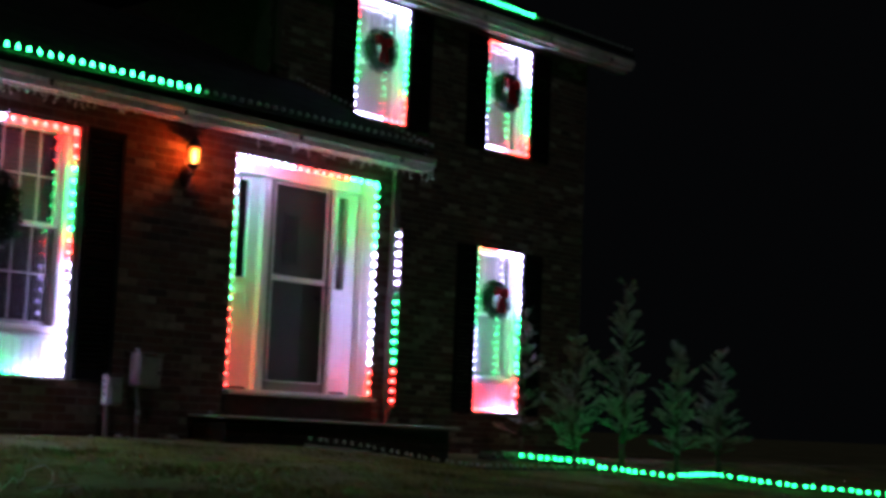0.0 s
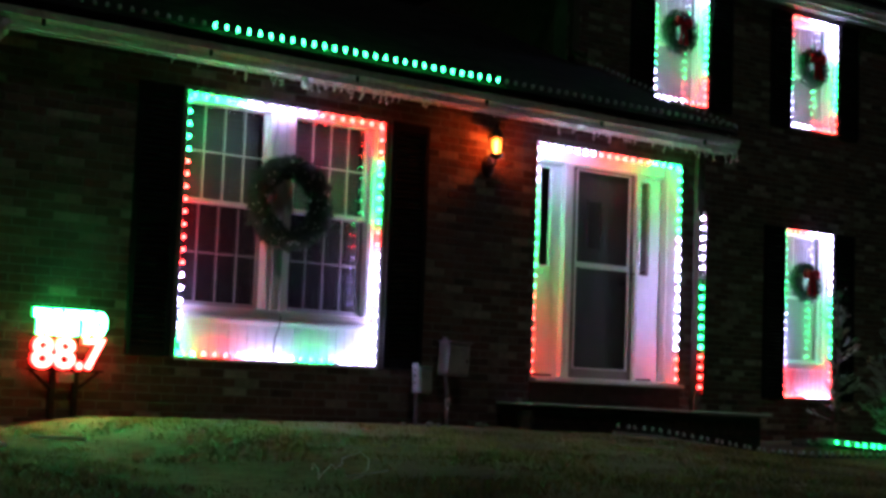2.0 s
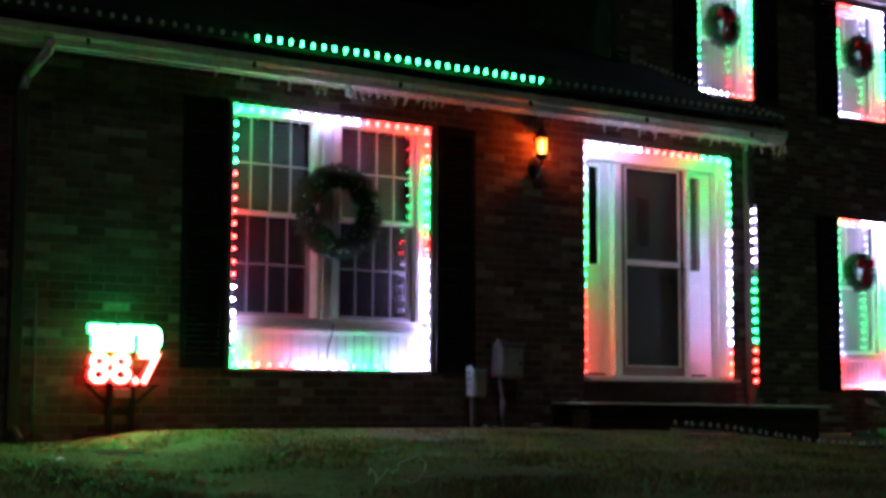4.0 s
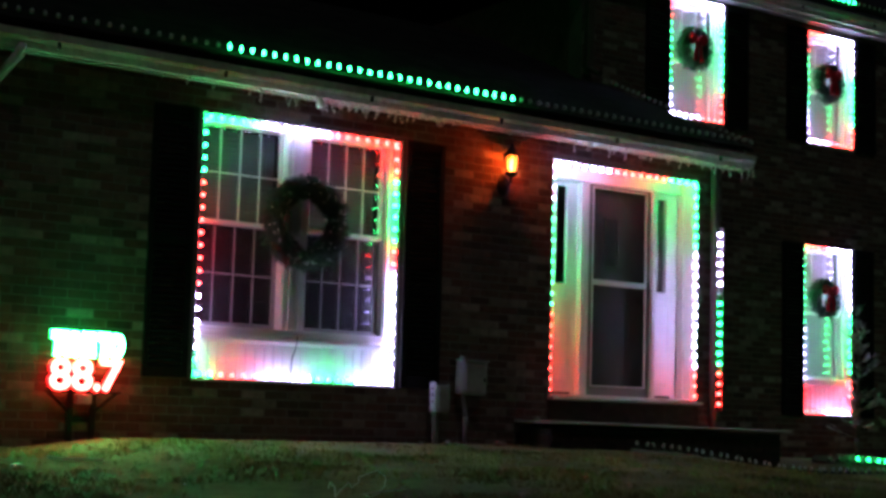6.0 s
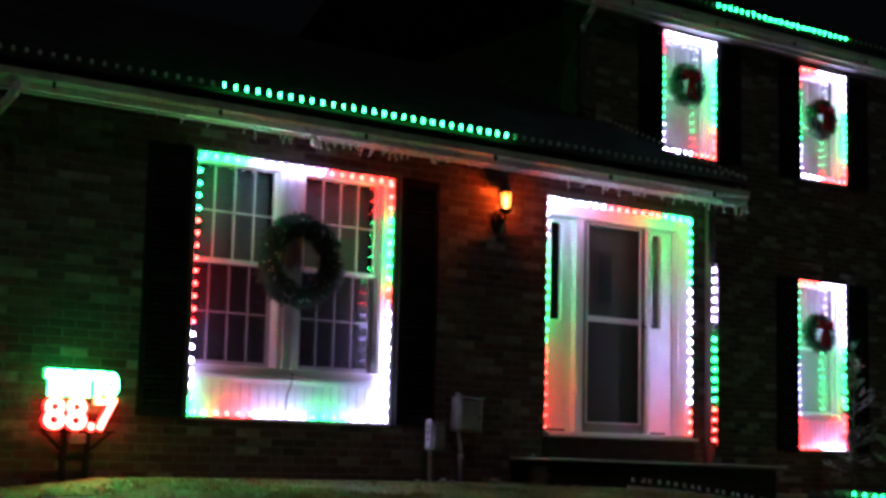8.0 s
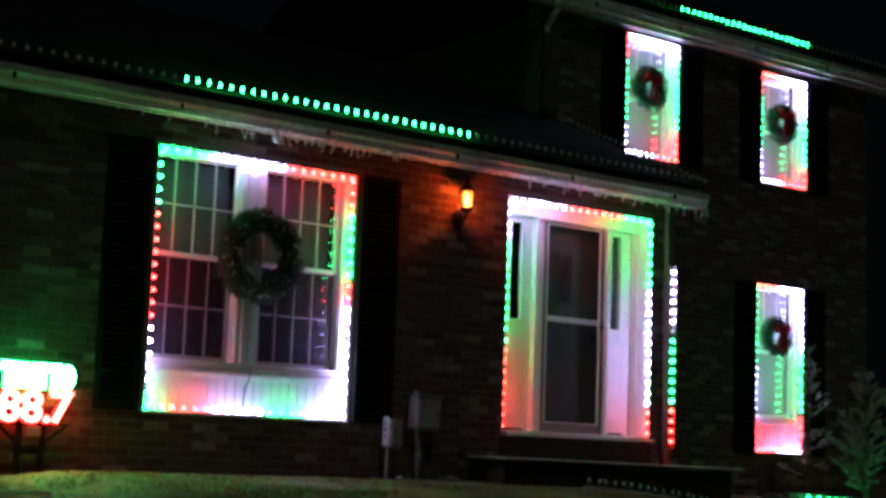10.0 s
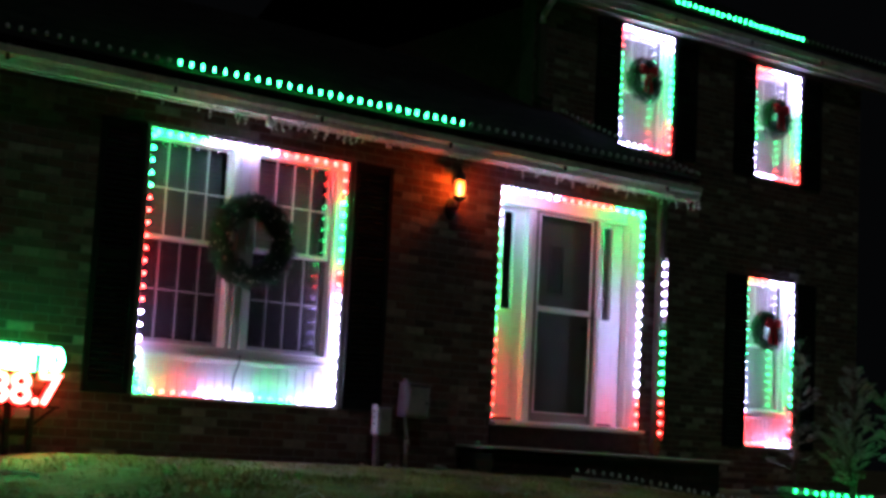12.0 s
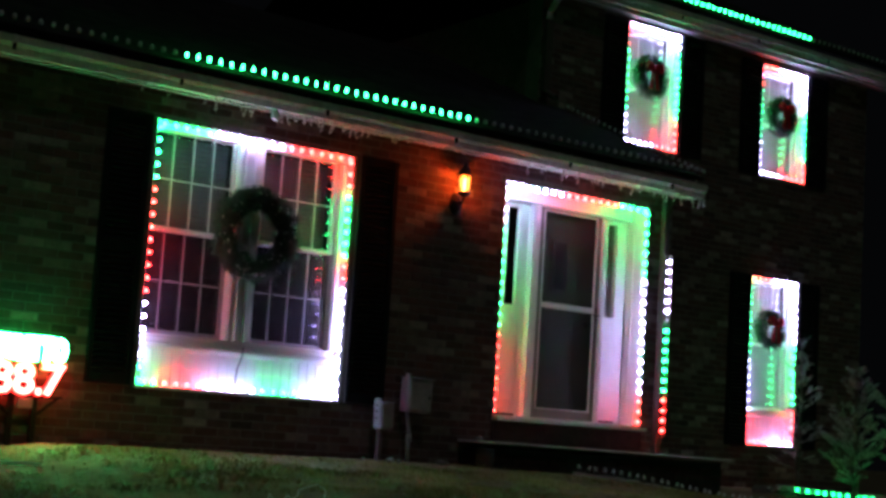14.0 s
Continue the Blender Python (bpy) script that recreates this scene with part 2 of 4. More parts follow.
def build_grass():
    rng = np.random.default_rng(4)
    verts, faces = [], []
    for k in range(170000):
        x = rng.uniform(-9.5, 11.0)
        y = -0.12 - 7.9 * rng.random() ** 0.9
        if -0.35 < x < 2.7 and y > -0.5:
            continue
        patch = noise.noise(Vector((x * 0.9, y * 0.9, 7))) + 0.5 * noise.noise(Vector((x * 3, y * 3, 1)))
        if patch < -0.12 and rng.random() < 0.75:
            continue
        h = (0.016 + 0.020 * rng.random()) * (1 + 0.7 * patch)
        a = rng.uniform(0, 6.283)
        w = 0.003 + 0.002 * rng.random()
        lx, ly = rng.normal(0, 0.45, 2) * h
        z = ground_z(x, y) - 0.004
        i = len(verts)
        c, s = math.cos(a) * w, math.sin(a) * w
        verts += [(x - c, y - s, z), (x + c, y + s, z), (x + lx, y + ly, z + h)]
        faces.append((i, i + 1, i + 2))
    tagged(from_lists("grass", verts, faces, M_GRASS), "short dormant lawn grass, yellow-green and patchy", "grass", kind="stuff")


# ---- brick walls ----
CO, BL, JOINT = 0.0702, 0.213, 0.010


def field(x0, x1, z0, z1, holes):
    """Running bond over a wall: (x, z, length, height) of every brick, cut at the openings."""
    out = []
    row = 0
    z = z0
    while z < z1 - 0.02:
        zz = min(z + CO - JOINT, z1)
        spans = [(x0, x1)]
        for hx0, hx1, hz0, hz1 in holes:
            if zz > hz0 + 0.015 and z < hz1 - 0.015:
                nxt = []
                for a, b in spans:
                    if hx1 <= a or hx0 >= b:
                        nxt.append((a, b))
                    else:
                        if hx0 > a:
                            nxt.append((a, hx0))
                        if hx1 < b:
                            nxt.append((hx1, b))
                spans = nxt
        for a, b in spans:
            k = math.floor((a - x0) / BL) - 1
            while True:
                p = x0 + k * BL + (row % 2) * BL / 2
                if p >= b:
                    break
                q = p + BL - JOINT
                u, v = max(p, a), min(q, b)
                if v - u > 0.02:
                    out.append((u, z, v - u, zz - z))
                k += 1
        z += CO
        row += 1
    return out


def brick_wall(name, label, x0, x1, z0, z1, y, thick, holes, single):
    """The wall with its openings: a mortar body, and bricks proud of it; those in the stretch `single` are pieces of their own."""
    wall = thing(name, label, "wall", kind="structure")
    cuts_x = sorted({x0, x1, *[h[0] for h in holes], *[h[1] for h in holes]})
    cuts_z = sorted({z0, z1, *[h[2] for h in holes], *[h[3] for h in holes]})
    bm = bmesh.new()
    for xa, xb in zip(cuts_x, cuts_x[1:]):
        run = None
        for za, zb in zip(cuts_z, cuts_z[1:]):
            mx, mz = (xa + xb) / 2, (za + zb) / 2
            if any(h[0] < mx < h[1] and h[2] < mz < h[3] for h in holes):
                if run:
                    box(bm, xa, xb, y - 0.0005, y + thick, *run)
                run = None
            else:
                run = (run[0], zb) if run else (za, zb)
        if run:
            box(bm, xa, xb, y - 0.0005, y + thick, *run)
    part("mortar", bm, M_MORTAR, wall)
    rng = random.Random(len(name))
    verts, faces = [], []
    shared = {}
    count = 0
    for (u, z, l, h) in field(x0, x1, z0 + JOINT, z1, holes):
        jit = rng.uniform(-0.0025, 0.0025)
        if single and single[0] < u and u + l < single[1] and abs(l - (BL - JOINT)) < 1e-4 and abs(h - (CO - JOINT)) < 1e-4 and count < 295:
            if "b" not in shared:
                shared["b"] = mesh_of("brick", boxed(0, BL - JOINT, 0, 0.012, 0, CO - JOINT, bevel=0.003), M_BRICK)
            share("brick", shared["b"], wall, Matrix.Translation((u, y - 0.004 + jit, z)))
            count += 1
            continue
        i = len(verts)
        f, e = y - 0.004 + jit, 0.003
        b = y + 0.008
        verts += [(u, b, z), (u + l, b, z), (u + l, b, z + h), (u, b, z + h), (u, f + e, z), (u + l, f + e, z), (u + l, f + e, z + h), (u, f + e, z + h),
                  (u + e, f, z + e), (u + l - e, f, z + e), (u + l - e, f, z + h - e), (u + e, f, z + h - e)]
        faces.append((i + 8, i + 9, i + 10, i + 11))
        for k in range(4):
            n = (k + 1) % 4
            faces.append((i + k, i + n, i + 4 + n, i + 4 + k))
            faces.append((i + 4 + k, i + 4 + n, i + 8 + n, i + 8 + k))
    tagged(from_lists("bricks", verts, faces, M_BRICKS, wall), kind="stuff")
    return wall


# ---- LED pixel strings ----
def led_meshes():
    body = bmesh.new()
    lathe(body, [(0.012, 0.0), (0.012, 0.008), (0.0205, 0.014), (0.0205, 0.023), (0.016, 0.024)], 10)
    dome, slim, ground = {}, {}, {}
    for k in "GRW-":
        bm = bmesh.new()
        r = 0.0165 if k != "-" else 0.014
        lathe(bm, [(r * 0.9, 0.016), (r, 0.024), (r * 0.97, 0.046), (r * 0.65, 0.058), (r * 0.15, 0.063)], 8)
        dome[k] = mesh_of("bulb", bm, LED[k], True)
        if k in GROUND_LED:
            ground[k] = dome[k].copy()
            ground[k].materials[0] = GROUND_LED[k]
        if k not in ROOF_LED:
            continue
        bm = bmesh.new()
        r = 0.0085 if k != "-" else 0.017
        lathe(bm, [(r * 0.85, 0.012), (r, 0.020), (r, 0.036), (r * 0.7, 0.048), (r * 0.15, 0.053)], 8)
        slim[k] = mesh_of("bulb", bm, ROOF_LED[k], True)
    return mesh_of("housing", body, M_NODE), dome, slim, ground


HOUSING, DOME, SLIM, GROUND = led_meshes()
SPACING = 0.1


def runs(text):
    """'G5 W7' gives GGGGGWWWWWWW."""
    return "".join(w[0] * int(w[1:]) for w in text.split())


def led_run(parent, a, b, face, code, cord=True, bulbs=None):
    """LED nodes evenly from a to b, facing `face`, coloured by the code stretched over them."""
    a, b, f = Vector(a), Vector(b), Vector(face)
    n = max(2, round((b - a).length / SPACING))
    code = runs(code)
    bulbs = bulbs or DOME
    q = f.to_track_quat("Z", "Y").to_matrix().to_4x4()
    for i in range(n):
        p = a + (b - a) * ((i + 0.5) / n)
        c = code[min(len(code) - 1, int((i + 0.5) / n * len(code)))]
        share("bulb", bulbs[c], parent, Matrix.Translation(p) @ q)
        if c != "-" and bulbs is not SLIM:
            share("housing", HOUSING, parent, Matrix.Translation(p) @ q)
    if cord:
        part("cord", rod(bmesh.new(), a - f * 0.004, b - f * 0.004, 0.004, seg=5), M_CORD, parent)


def led_frame(label, x0, x1, z0, z1, y, top, right, bottom, left, inset=0.0, sunk=0.0):
    t = thing("light_string", label, "light string", ((x0 + x1) / 2, y, z0), group="window light strings")
    ox, oz = (x0 + x1) / 2, z0
    if top:
        led_run(t, (x0 - ox, -0.006, z1 - oz + 0.016), (x1 - ox, -0.006, z1 - oz + 0.016), (0, -0.25, -1), top)
    led_run(t, (x1 - ox + sunk, -0.002, z1 - oz), (x1 - ox + sunk, -0.002, 0), (-1, -0.25, 0), right)
    if bottom:
        led_run(t, (x0 - ox, 0, 0), (x1 - ox, 0, 0), (0, -0.15, 1), bottom)
    led_run(t, (x0 - ox - 0.024, inset, z1 - oz), (x0 - ox - 0.024, inset, 0), (1, 0.06, 0), left)
    return t


# ---- windows ----
def sash(win, x0, x1, z0, z1, y, cols, rows, name):
    """One sash: stiles, rails, muntins as bars, and a pane."""
    s = 0.035
    bm = bmesh.new()
    box(bm, x0, x0 + s, y, y + 0.035, z0, z1, 0.004)
    box(bm, x1 - s, x1, y, y + 0.035, z0, z1, 0.004)
    box(bm, x0 + s, x1 - s, y + 0.001, y + 0.034, z0, z0 + s, 0.004)
    box(bm, x0 + s, x1 - s, y + 0.001, y + 0.034, z1 - s, z1, 0.004)
    fr = part(name, bm, M_SASH, win)
    for i in range(1, cols):
        x = x0 + s + (x1 - x0 - 2 * s) * i / cols
        part("muntin", boxed(x - 0.007, x + 0.007, y + 0.006, y + 0.016, z0 + s, z1 - s, 0.002), M_SASH, fr)
    for i in range(1, rows):
        z = z0 + s + (z1 - z0 - 2 * s) * i / rows
        part("muntin", boxed(x0 + s, x1 - s, y + 0.007, y + 0.015, z - 0.007, z + 0.007, 0.002), M_SASH, fr)
    for k in (0.004, 0.030):
        g = part("pane", boxed(x0 + s, x1 - s, y + k, y + k + 0.003, z0 + s, z1 - s), M_GLASS, fr)
        g.visible_shadow = False


def beadboard(win, x0, x1, z0, z1, y):
    n = max(3, round((x1 - x0) / 0.085))
    w = (x1 - x0) / n
    me = mesh_of("board", boxed(0.0045, w - 0.0045, 0, 0.014, 0, z1 - z0, bevel=0.003), M_TRIM)
    for i in range(n):
        share("board", me, win, Matrix.Translation((x0 + i * w, y, z0)))
    part("panel_backing", boxed(x0, x1, y + 0.013, y + 0.03, z0, z1), M_TRIM, win)


def frame_boards(win, x0, x1, z0, z1, y0, y1, w=0.03):
    part("jamb", boxed(x0, x0 + 0.008, y0, y1, z0, z1, 0.002), M_TRIM, win)
    part("jamb", boxed(x1 - w, x1, y0, y1, z0, z1, 0.003), M_TRIM, win)
    part("head", boxed(x0 + 0.0085, x1 - w, y0, y1, z1 - 0.008, z1, 0.002), M_TRIM, win)
    part("base_board", boxed(x0 + 0.008, x1 - w, y0, y1, z0, z0 + w * 0.7, 0.003), M_TRIM, win)


def shutter(label, x0, x1, z0, z1, y):
    sh = thing("shutter", label, "shutter", (x0, y, z0), group="shutters")
    w, h = x1 - x0, z1 - z0
    bm = bmesh.new()
    box(bm, 0, 0.05, -0.03, 0, 0, h, 0.004)
    box(bm, w - 0.05, w, -0.03, 0, 0, h, 0.004)
    for z in (0, h * 0.5 - 0.04, h - 0.08):
        box(bm, 0.05, w - 0.05, -0.029, -0.001, z, z + 0.08, 0.004)
    part("frame", bm, M_SHUTTER, sh)
    bm = boxed(0.05, w - 0.05, -0.004, 0.004, -0.02, 0.02)
    me = mesh_of("slat", bm, M_SHUTTER)
    n = int(h / 0.045)
    for i in range(1, n):
        z = h * i / n
        if abs(z - h * 0.5) < 0.06 or z < 0.09 or z > h - 0.09:
            continue
        share("slat", me, sh, Matrix.Translation((0, -0.014, z)) @ Matrix.Rotation(radians(-35), 4, "X"))


def brick_mould(win, x0, x1, z0, z1, y, w=0.042):
    """Moulding round an opening: unlit face coloured dark, outer-edge glint a pale strip."""
    for name, a, b, c, d in (("side_mould", x0 - w, x0 - 0.001, z0, z1), ("side_mould", x1 + 0.001, x1 + w, z0, z1), ("head_mould", x0 - w, x1 + w, z1 + 0.001, z1 + w * 0.7)):
        part(name, boxed(a, b, y - 0.02, y + 0.03, c, d, 0.004), M_PIPE, win)
    # paler strips stand for light caught on the outer corner
    part("edge_glint", boxed(x1 + w - 0.008, x1 + w + 0.002, y - 0.026, y - 0.0205, z0, z1 + w * 0.7, 0.002), M_SOFFIT, win)
    part("edge_glint", boxed(x0 - w, x1 + w - 0.0085, y - 0.026, y - 0.0205, z1 + w * 0.7 - 0.01, z1 + w * 0.7, 0.002), M_SOFFIT, win)


def big_window():
    x0, x1, z0, z1 = WIN
    win = thing("window_1", "white twin double-hung window with panelled base, blinds half drawn", "window", kind="structure")
    frame_boards(win, x0, x1, z0, z1, -0.012, 0.21)
    brick_mould(win, x0, x1, z0, z1, 0.0)
    beadboard(win, x0 + 0.009, x1 - 0.03, z0 + 0.02, 0.338, 0.09)
    part("panel_cap", boxed(x0 + 0.009, x1 - 0.03, 0.066, 0.0895, 0.322, 0.3375, 0.003), M_TRIM, win)
    part("sill", boxed(x0 + 0.009, x1 - 0.03, 0.04, 0.20, 0.338, 0.374, 0.006), M_TRIM, win)
    part("sill_step", boxed(x0 + 0.009, x1 - 0.03, 0.06, 0.20, 0.3825, 0.418, 0.005), M_TRIM, win)
    part("sill_core", boxed(x0 + 0.0095, x1 - 0.031, 0.10, 0.199, 0.3745, 0.4515), M_TRIM, win)
    part("sill_rail", boxed(x0 + 0.009, x1 - 0.03, 0.085, 0.20, 0.4245, 0.452, 0.004), M_TRIM, win)
    part("mullion", boxed(-2.80, -2.57, 0.065, 0.20, 0.445, z1 - 0.03, 0.005), M_TRIM, win)
    for a, b, y in ((-2.79, -2.765, 0.05), (-2.745, -2.72, 0.04), (-2.655, -2.625, 0.045)):
        part("mullion_bead", boxed(a, b, y, 0.0645, 0.445, z1 - 0.03, 0.004), M_TRIM, win)
    part("head_casing", boxed(x0 + 0.009, x1 - 0.03, 0.06, 0.18, 2.083, z1 - 0.0085, 0.004), M_TRIM, win)
    part("side_casing", boxed(-1.80, x1 - 0.03, 0.085, 0.20, 0.445, 2.08, 0.004), M_TRIM, win)
    part("side_bead", boxed(-1.79, -1.772, 0.055, 0.0745, 0.445, 2.08, 0.004), M_TRIM, win)
    for a, b in ((-3.606, -2.808), (-2.58, -1.81)):
        sash(win, a + 0.016, b + 0.016, 1.278, 2.118, 0.115, 4, 2, "upper_sash")
        sash(win, a + 0.02, b + 0.02, 0.452, 1.312, 0.168, 4, 2, "lower_sash")
        part("screen", boxed(a + 0.024, b + 0.016, 0.160, 0.161, 0.455, 1.274), M_SCREEN, win, "fine grey insect screen")
        bl = thing("window_blind", "horizontal slat blind drawn over the upper sash, dimness put into its colour", "blind", (a, 0.245, 1.3), group="blinds")
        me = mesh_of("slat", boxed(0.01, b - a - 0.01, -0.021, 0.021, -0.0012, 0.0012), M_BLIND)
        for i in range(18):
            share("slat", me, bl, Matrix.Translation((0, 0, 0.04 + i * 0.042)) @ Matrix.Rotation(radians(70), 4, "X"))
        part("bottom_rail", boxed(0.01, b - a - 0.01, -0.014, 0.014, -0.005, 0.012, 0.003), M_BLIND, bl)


def upper_window(name, label, x0, x1, z0, z1, panel):
    """A narrow double-hung window of the main house, with a shade behind its glass."""
    y = MAIN_Y
    win = thing(name, label, "window", kind="structure")
    frame_boards(win, x0, x1, z0, z1, y - 0.012, y + 0.2)
    zb = z0 + 0.02
    if panel:
        beadboard(win, x0 + 0.009, x1 - 0.03, z0 + 0.02, z0 + 0.37, y + 0.12)
        part("sill", boxed(x0 + 0.009, x1 - 0.03, y + 0.07, y + 0.19, z0 + 0.37, z0 + 0.47, 0.012), M_TRIM, win)
        zb = z0 + 0.47
    part("side_casing", boxed(x1 - 0.065, x1 - 0.03, y + 0.10, y + 0.2, zb, z1 - 0.03, 0.004), M_TRIM, win)
    zm = (zb + z1 - 0.03) / 2
    sash(win, x0 + 0.03, x1 - 0.065, zm - 0.02, z1 - 0.03, y + 0.135, 3, 1, "upper_sash")
    sash(win, x0 + 0.03, x1 - 0.065, zb, zm + 0.02, y + 0.165, 1, 1, "lower_sash")
    bm = bmesh.new()
    n = 28
    rows = []
    for i in range(n + 1):
        x = x0 + 0.02 + (x1 - x0 - 0.08) * i / n
        yy = y + 0.235 + 0.004 * math.sin(i * 1.9)
        rows.append((bm.verts.new((x, yy, zb)), bm.verts.new((x, yy, z1 - 0.02)), bm.verts.new((x, yy + 0.003, zb)), bm.verts.new((x, yy + 0.003, z1 - 0.02))))
    for a, b in zip(rows, rows[1:]):
        bm.faces.new((a[0], b[0], b[1], a[1]))
        bm.faces.new((a[2], a[3], b[3], b[2]))
    cur = part("curtain", bm, M_SHADE, None, smooth=True)
    tagged(cur, "pale sheer curtain drawn behind the glass", "curtain", group="curtains")


# ---- the house ----
WIN = (-3.607, -1.697, 0.006, 2.152)
DOOR = (-0.012, 1.868, 0.0, 2.215)
MAIN_Y = 2.05
MX0, MX1 = 2.03, 7.9
W1 = (3.385, 4.28, 3.39, 4.895)
W2 = (5.775, 6.66, 3.375, 4.855)
W3 = (5.71, 6.612, -0.06, 2.09)
WX0, WX1 = -5.60, 2.19
EAVE_Y, EAVE_Z = -0.26, 2.53
PITCH = 0.455


def build_walls():
    brick_wall("wall_front", "red-brown mixed brick front wall of the low wing", WX0, WX1, -0.62, 2.42, 0.0, 0.22, [WIN, (DOOR[0], DOOR[1], -0.031, DOOR[3])], (-1.28, -0.02))
    brick_wall("wall_main", "dark mixed brick front wall of the two-storey house", MX0, MX1, -0.8, 4.95, MAIN_Y, 0.24, [W1, W2, W3], None)
    tagged(part("wall_west", boxed(WX0, WX0 + 0.22, 0.222, 7.0, -0.7, 2.36), M_BRICKS), "brick end wall of the wing", "wall", kind="structure")
    tagged(part("wall_return", extrude_profile(bmesh.new(), [(0.222, -0.8), (MAIN_Y - 0.01, -0.8), (MAIN_Y - 0.01, 3.45), (0.222, 2.62)], WX1 - 0.22, WX1 - 0.003), M_BRICKS), "brick side wall between wing and main house", "wall", kind="structure")
    tagged(part("wall_main_west", boxed(MX0 + 0.003, MX0 + 0.24, MAIN_Y + 0.242, 9.0, -0.8, 4.86), M_BRICKS), "brick side wall of the main house", "wall", kind="structure")
    tagged(part("wall_main_east", boxed(MX1 - 0.24, MX1 - 0.003, MAIN_Y + 0.242, 9.0, -0.8, 4.86), M_BRICKS), "brick end wall of the main house", "wall", kind="structure")
    tagged(part("wall_back", boxed(WX0, MX1, 9.0, 9.2, -0.8, 4.86), M_BRICKS), "back wall of the house", "wall", kind="structure")
    # added sheets: the dark of the unlit rooms is put into their colour
    tagged(part("room_backing", boxed(WX0 + 0.3, WX1 - 0.3, 2.6, 2.7, -0.4, 2.4), M_DARK), "near-black backing for the unlit room behind the wing window", "wall", kind="structure")
    tagged(part("room_backing", boxed(MX0 + 0.3, MX1 - 0.3, 4.6, 4.7, -0.4, 4.8), M_DARK), "near-black backing for the unlit rooms behind the main windows", "wall", kind="structure")


def roof_slab(name, label, x0, x1, y0, z0, y1, pitch, single_rows=0):
    roof = thing(name, label, "roof", kind="structure")
    z1 = z0 + (y1 - y0) * pitch
    yb = y1 + (y1 - y0)
    bm = bmesh.new()
    extrude_profile(bm, [(y0, z0 - 0.03), (y0, z0), (y1, z1), (yb, z0), (yb, z0 - 0.03), (y1, z1 - 0.05)], x0, x1)
    part("deck", bm, M_SHINGLE, roof)
    rng = random.Random(3)
    verts, faces = [], []
    n = int((y1 - y0) / 0.13)
    widths = (0.20, 0.25, 0.30)
    tabs = []
    for w in widths:
        bm = bmesh.new()
        v = [bm.verts.new(p) for p in ((0, 0, 0.014), (w - 0.008, 0, 0.014), (w - 0.008, 0.15, 0.006 + 0.15 * pitch), (0, 0.15, 0.006 + 0.15 * pitch), (0, 0, 0.004), (w - 0.008, 0, 0.004))]
        bm.faces.new(v[:4])
        bm.faces.new((v[4], v[5], v[1], v[0]))
        tabs.append(mesh_of("shingle", bm, M_SHINGLE_ONE))
    for j in range(single_rows):
        ya = y0 - 0.015 + j * 0.13
        x = x0 + rng.uniform(0.0, 0.1)
        while x < x1 - 0.31:
            k = rng.randrange(3)
            share("shingle", tabs[k], roof, Matrix.Translation((x, ya, z0 + (ya - y0) * pitch)))
            x += widths[k]
    for j in range(single_rows, n):
        ya, yc = y0 - 0.015 + j * 0.13, y0 - 0.015 + (j + 1) * 0.13 + 0.02
        x = x0 + rng.uniform(-0.3, 0)
        while x < x1:
            w = rng.uniform(0.16, 0.33)
            a, b = max(x, x0), min(x + w - 0.008, x1)
            if b - a > 0.03:
                za, zc = z0 + (ya - y0) * pitch + 0.014, z0 + (yc - y0) * pitch + 0.006
                i = len(verts)
                verts += [(a, ya, za), (b, ya, za), (b, yc, zc), (a, yc, zc), (a, ya, za - 0.01), (b, ya, za - 0.01)]
                faces += [(i, i + 1, i + 2, i + 3), (i + 4, i + 5, i + 1, i)]
            x += w
    tagged(from_lists("shingles", verts, faces, M_SHINGLE, roof), kind="stuff")


def gutter(name, x0, x1, y, z, label):
    """K-profile gutter with end caps and hangers."""
    g = thing(name, label, "gutter", ((x0 + x1) / 2, y, z))
    ox = (x0 + x1) / 2
    prof = [(0.0, 0.0), (-0.07, 0.0), (-0.085, 0.048), (-0.11, 0.08), (-0.115, 0.13), (-0.098, 0.13), (-0.098, 0.118), (-0.108, 0.118), (-0.104, 0.083), (-0.078, 0.052), (-0.066, 0.006), (-0.006, 0.006), (-0.006, 0.13), (0.0, 0.13)]
    part("trough", extrude_profile(bmesh.new(), prof, x0 - ox, x1 - ox), M_GUTTER, g)
    full = [(0.0, 0.0), (-0.07, 0.0), (-0.085, 0.048), (-0.11, 0.08), (-0.115, 0.13), (0.0, 0.13)]
    part("end_cap", extrude_profile(bmesh.new(), full, x0 - ox - 0.004, x0 - ox - 0.0005), M_GUTTER, g)
    part("end_cap", extrude_profile(bmesh.new(), full, x1 - ox + 0.0005, x1 - ox + 0.004), M_GUTTER, g)
    me = mesh_of("hanger", boxed(-0.012, 0.012, -0.12, 0.0, 0.1305, 0.138, 0.002), M_GUTTER)
    me2 = mesh_of("clip", boxed(-0.011, 0.011, -0.122, -0.0955, 0.022, 0.074, 0.003), M_BLACK)
    lip = mesh_of("bead", extrude_profile(bmesh.new(), [(-0.118, 0.122), (-0.118, 0.133), (-0.1155, 0.133), (-0.1155, 0.122)], x0 - ox, x1 - ox), M_GUTTER)
    share("bead", lip, g, Matrix.Identity(4))
    x = x0 + 0.82
    while x < x1 - 0.2:
        share("hanger", me, g, Matrix.Translation((x - ox, 0, 0)))
        share("clip", me2, g, Matrix.Translation((x - ox, 0, 0)))
        x += 1.365
    return g


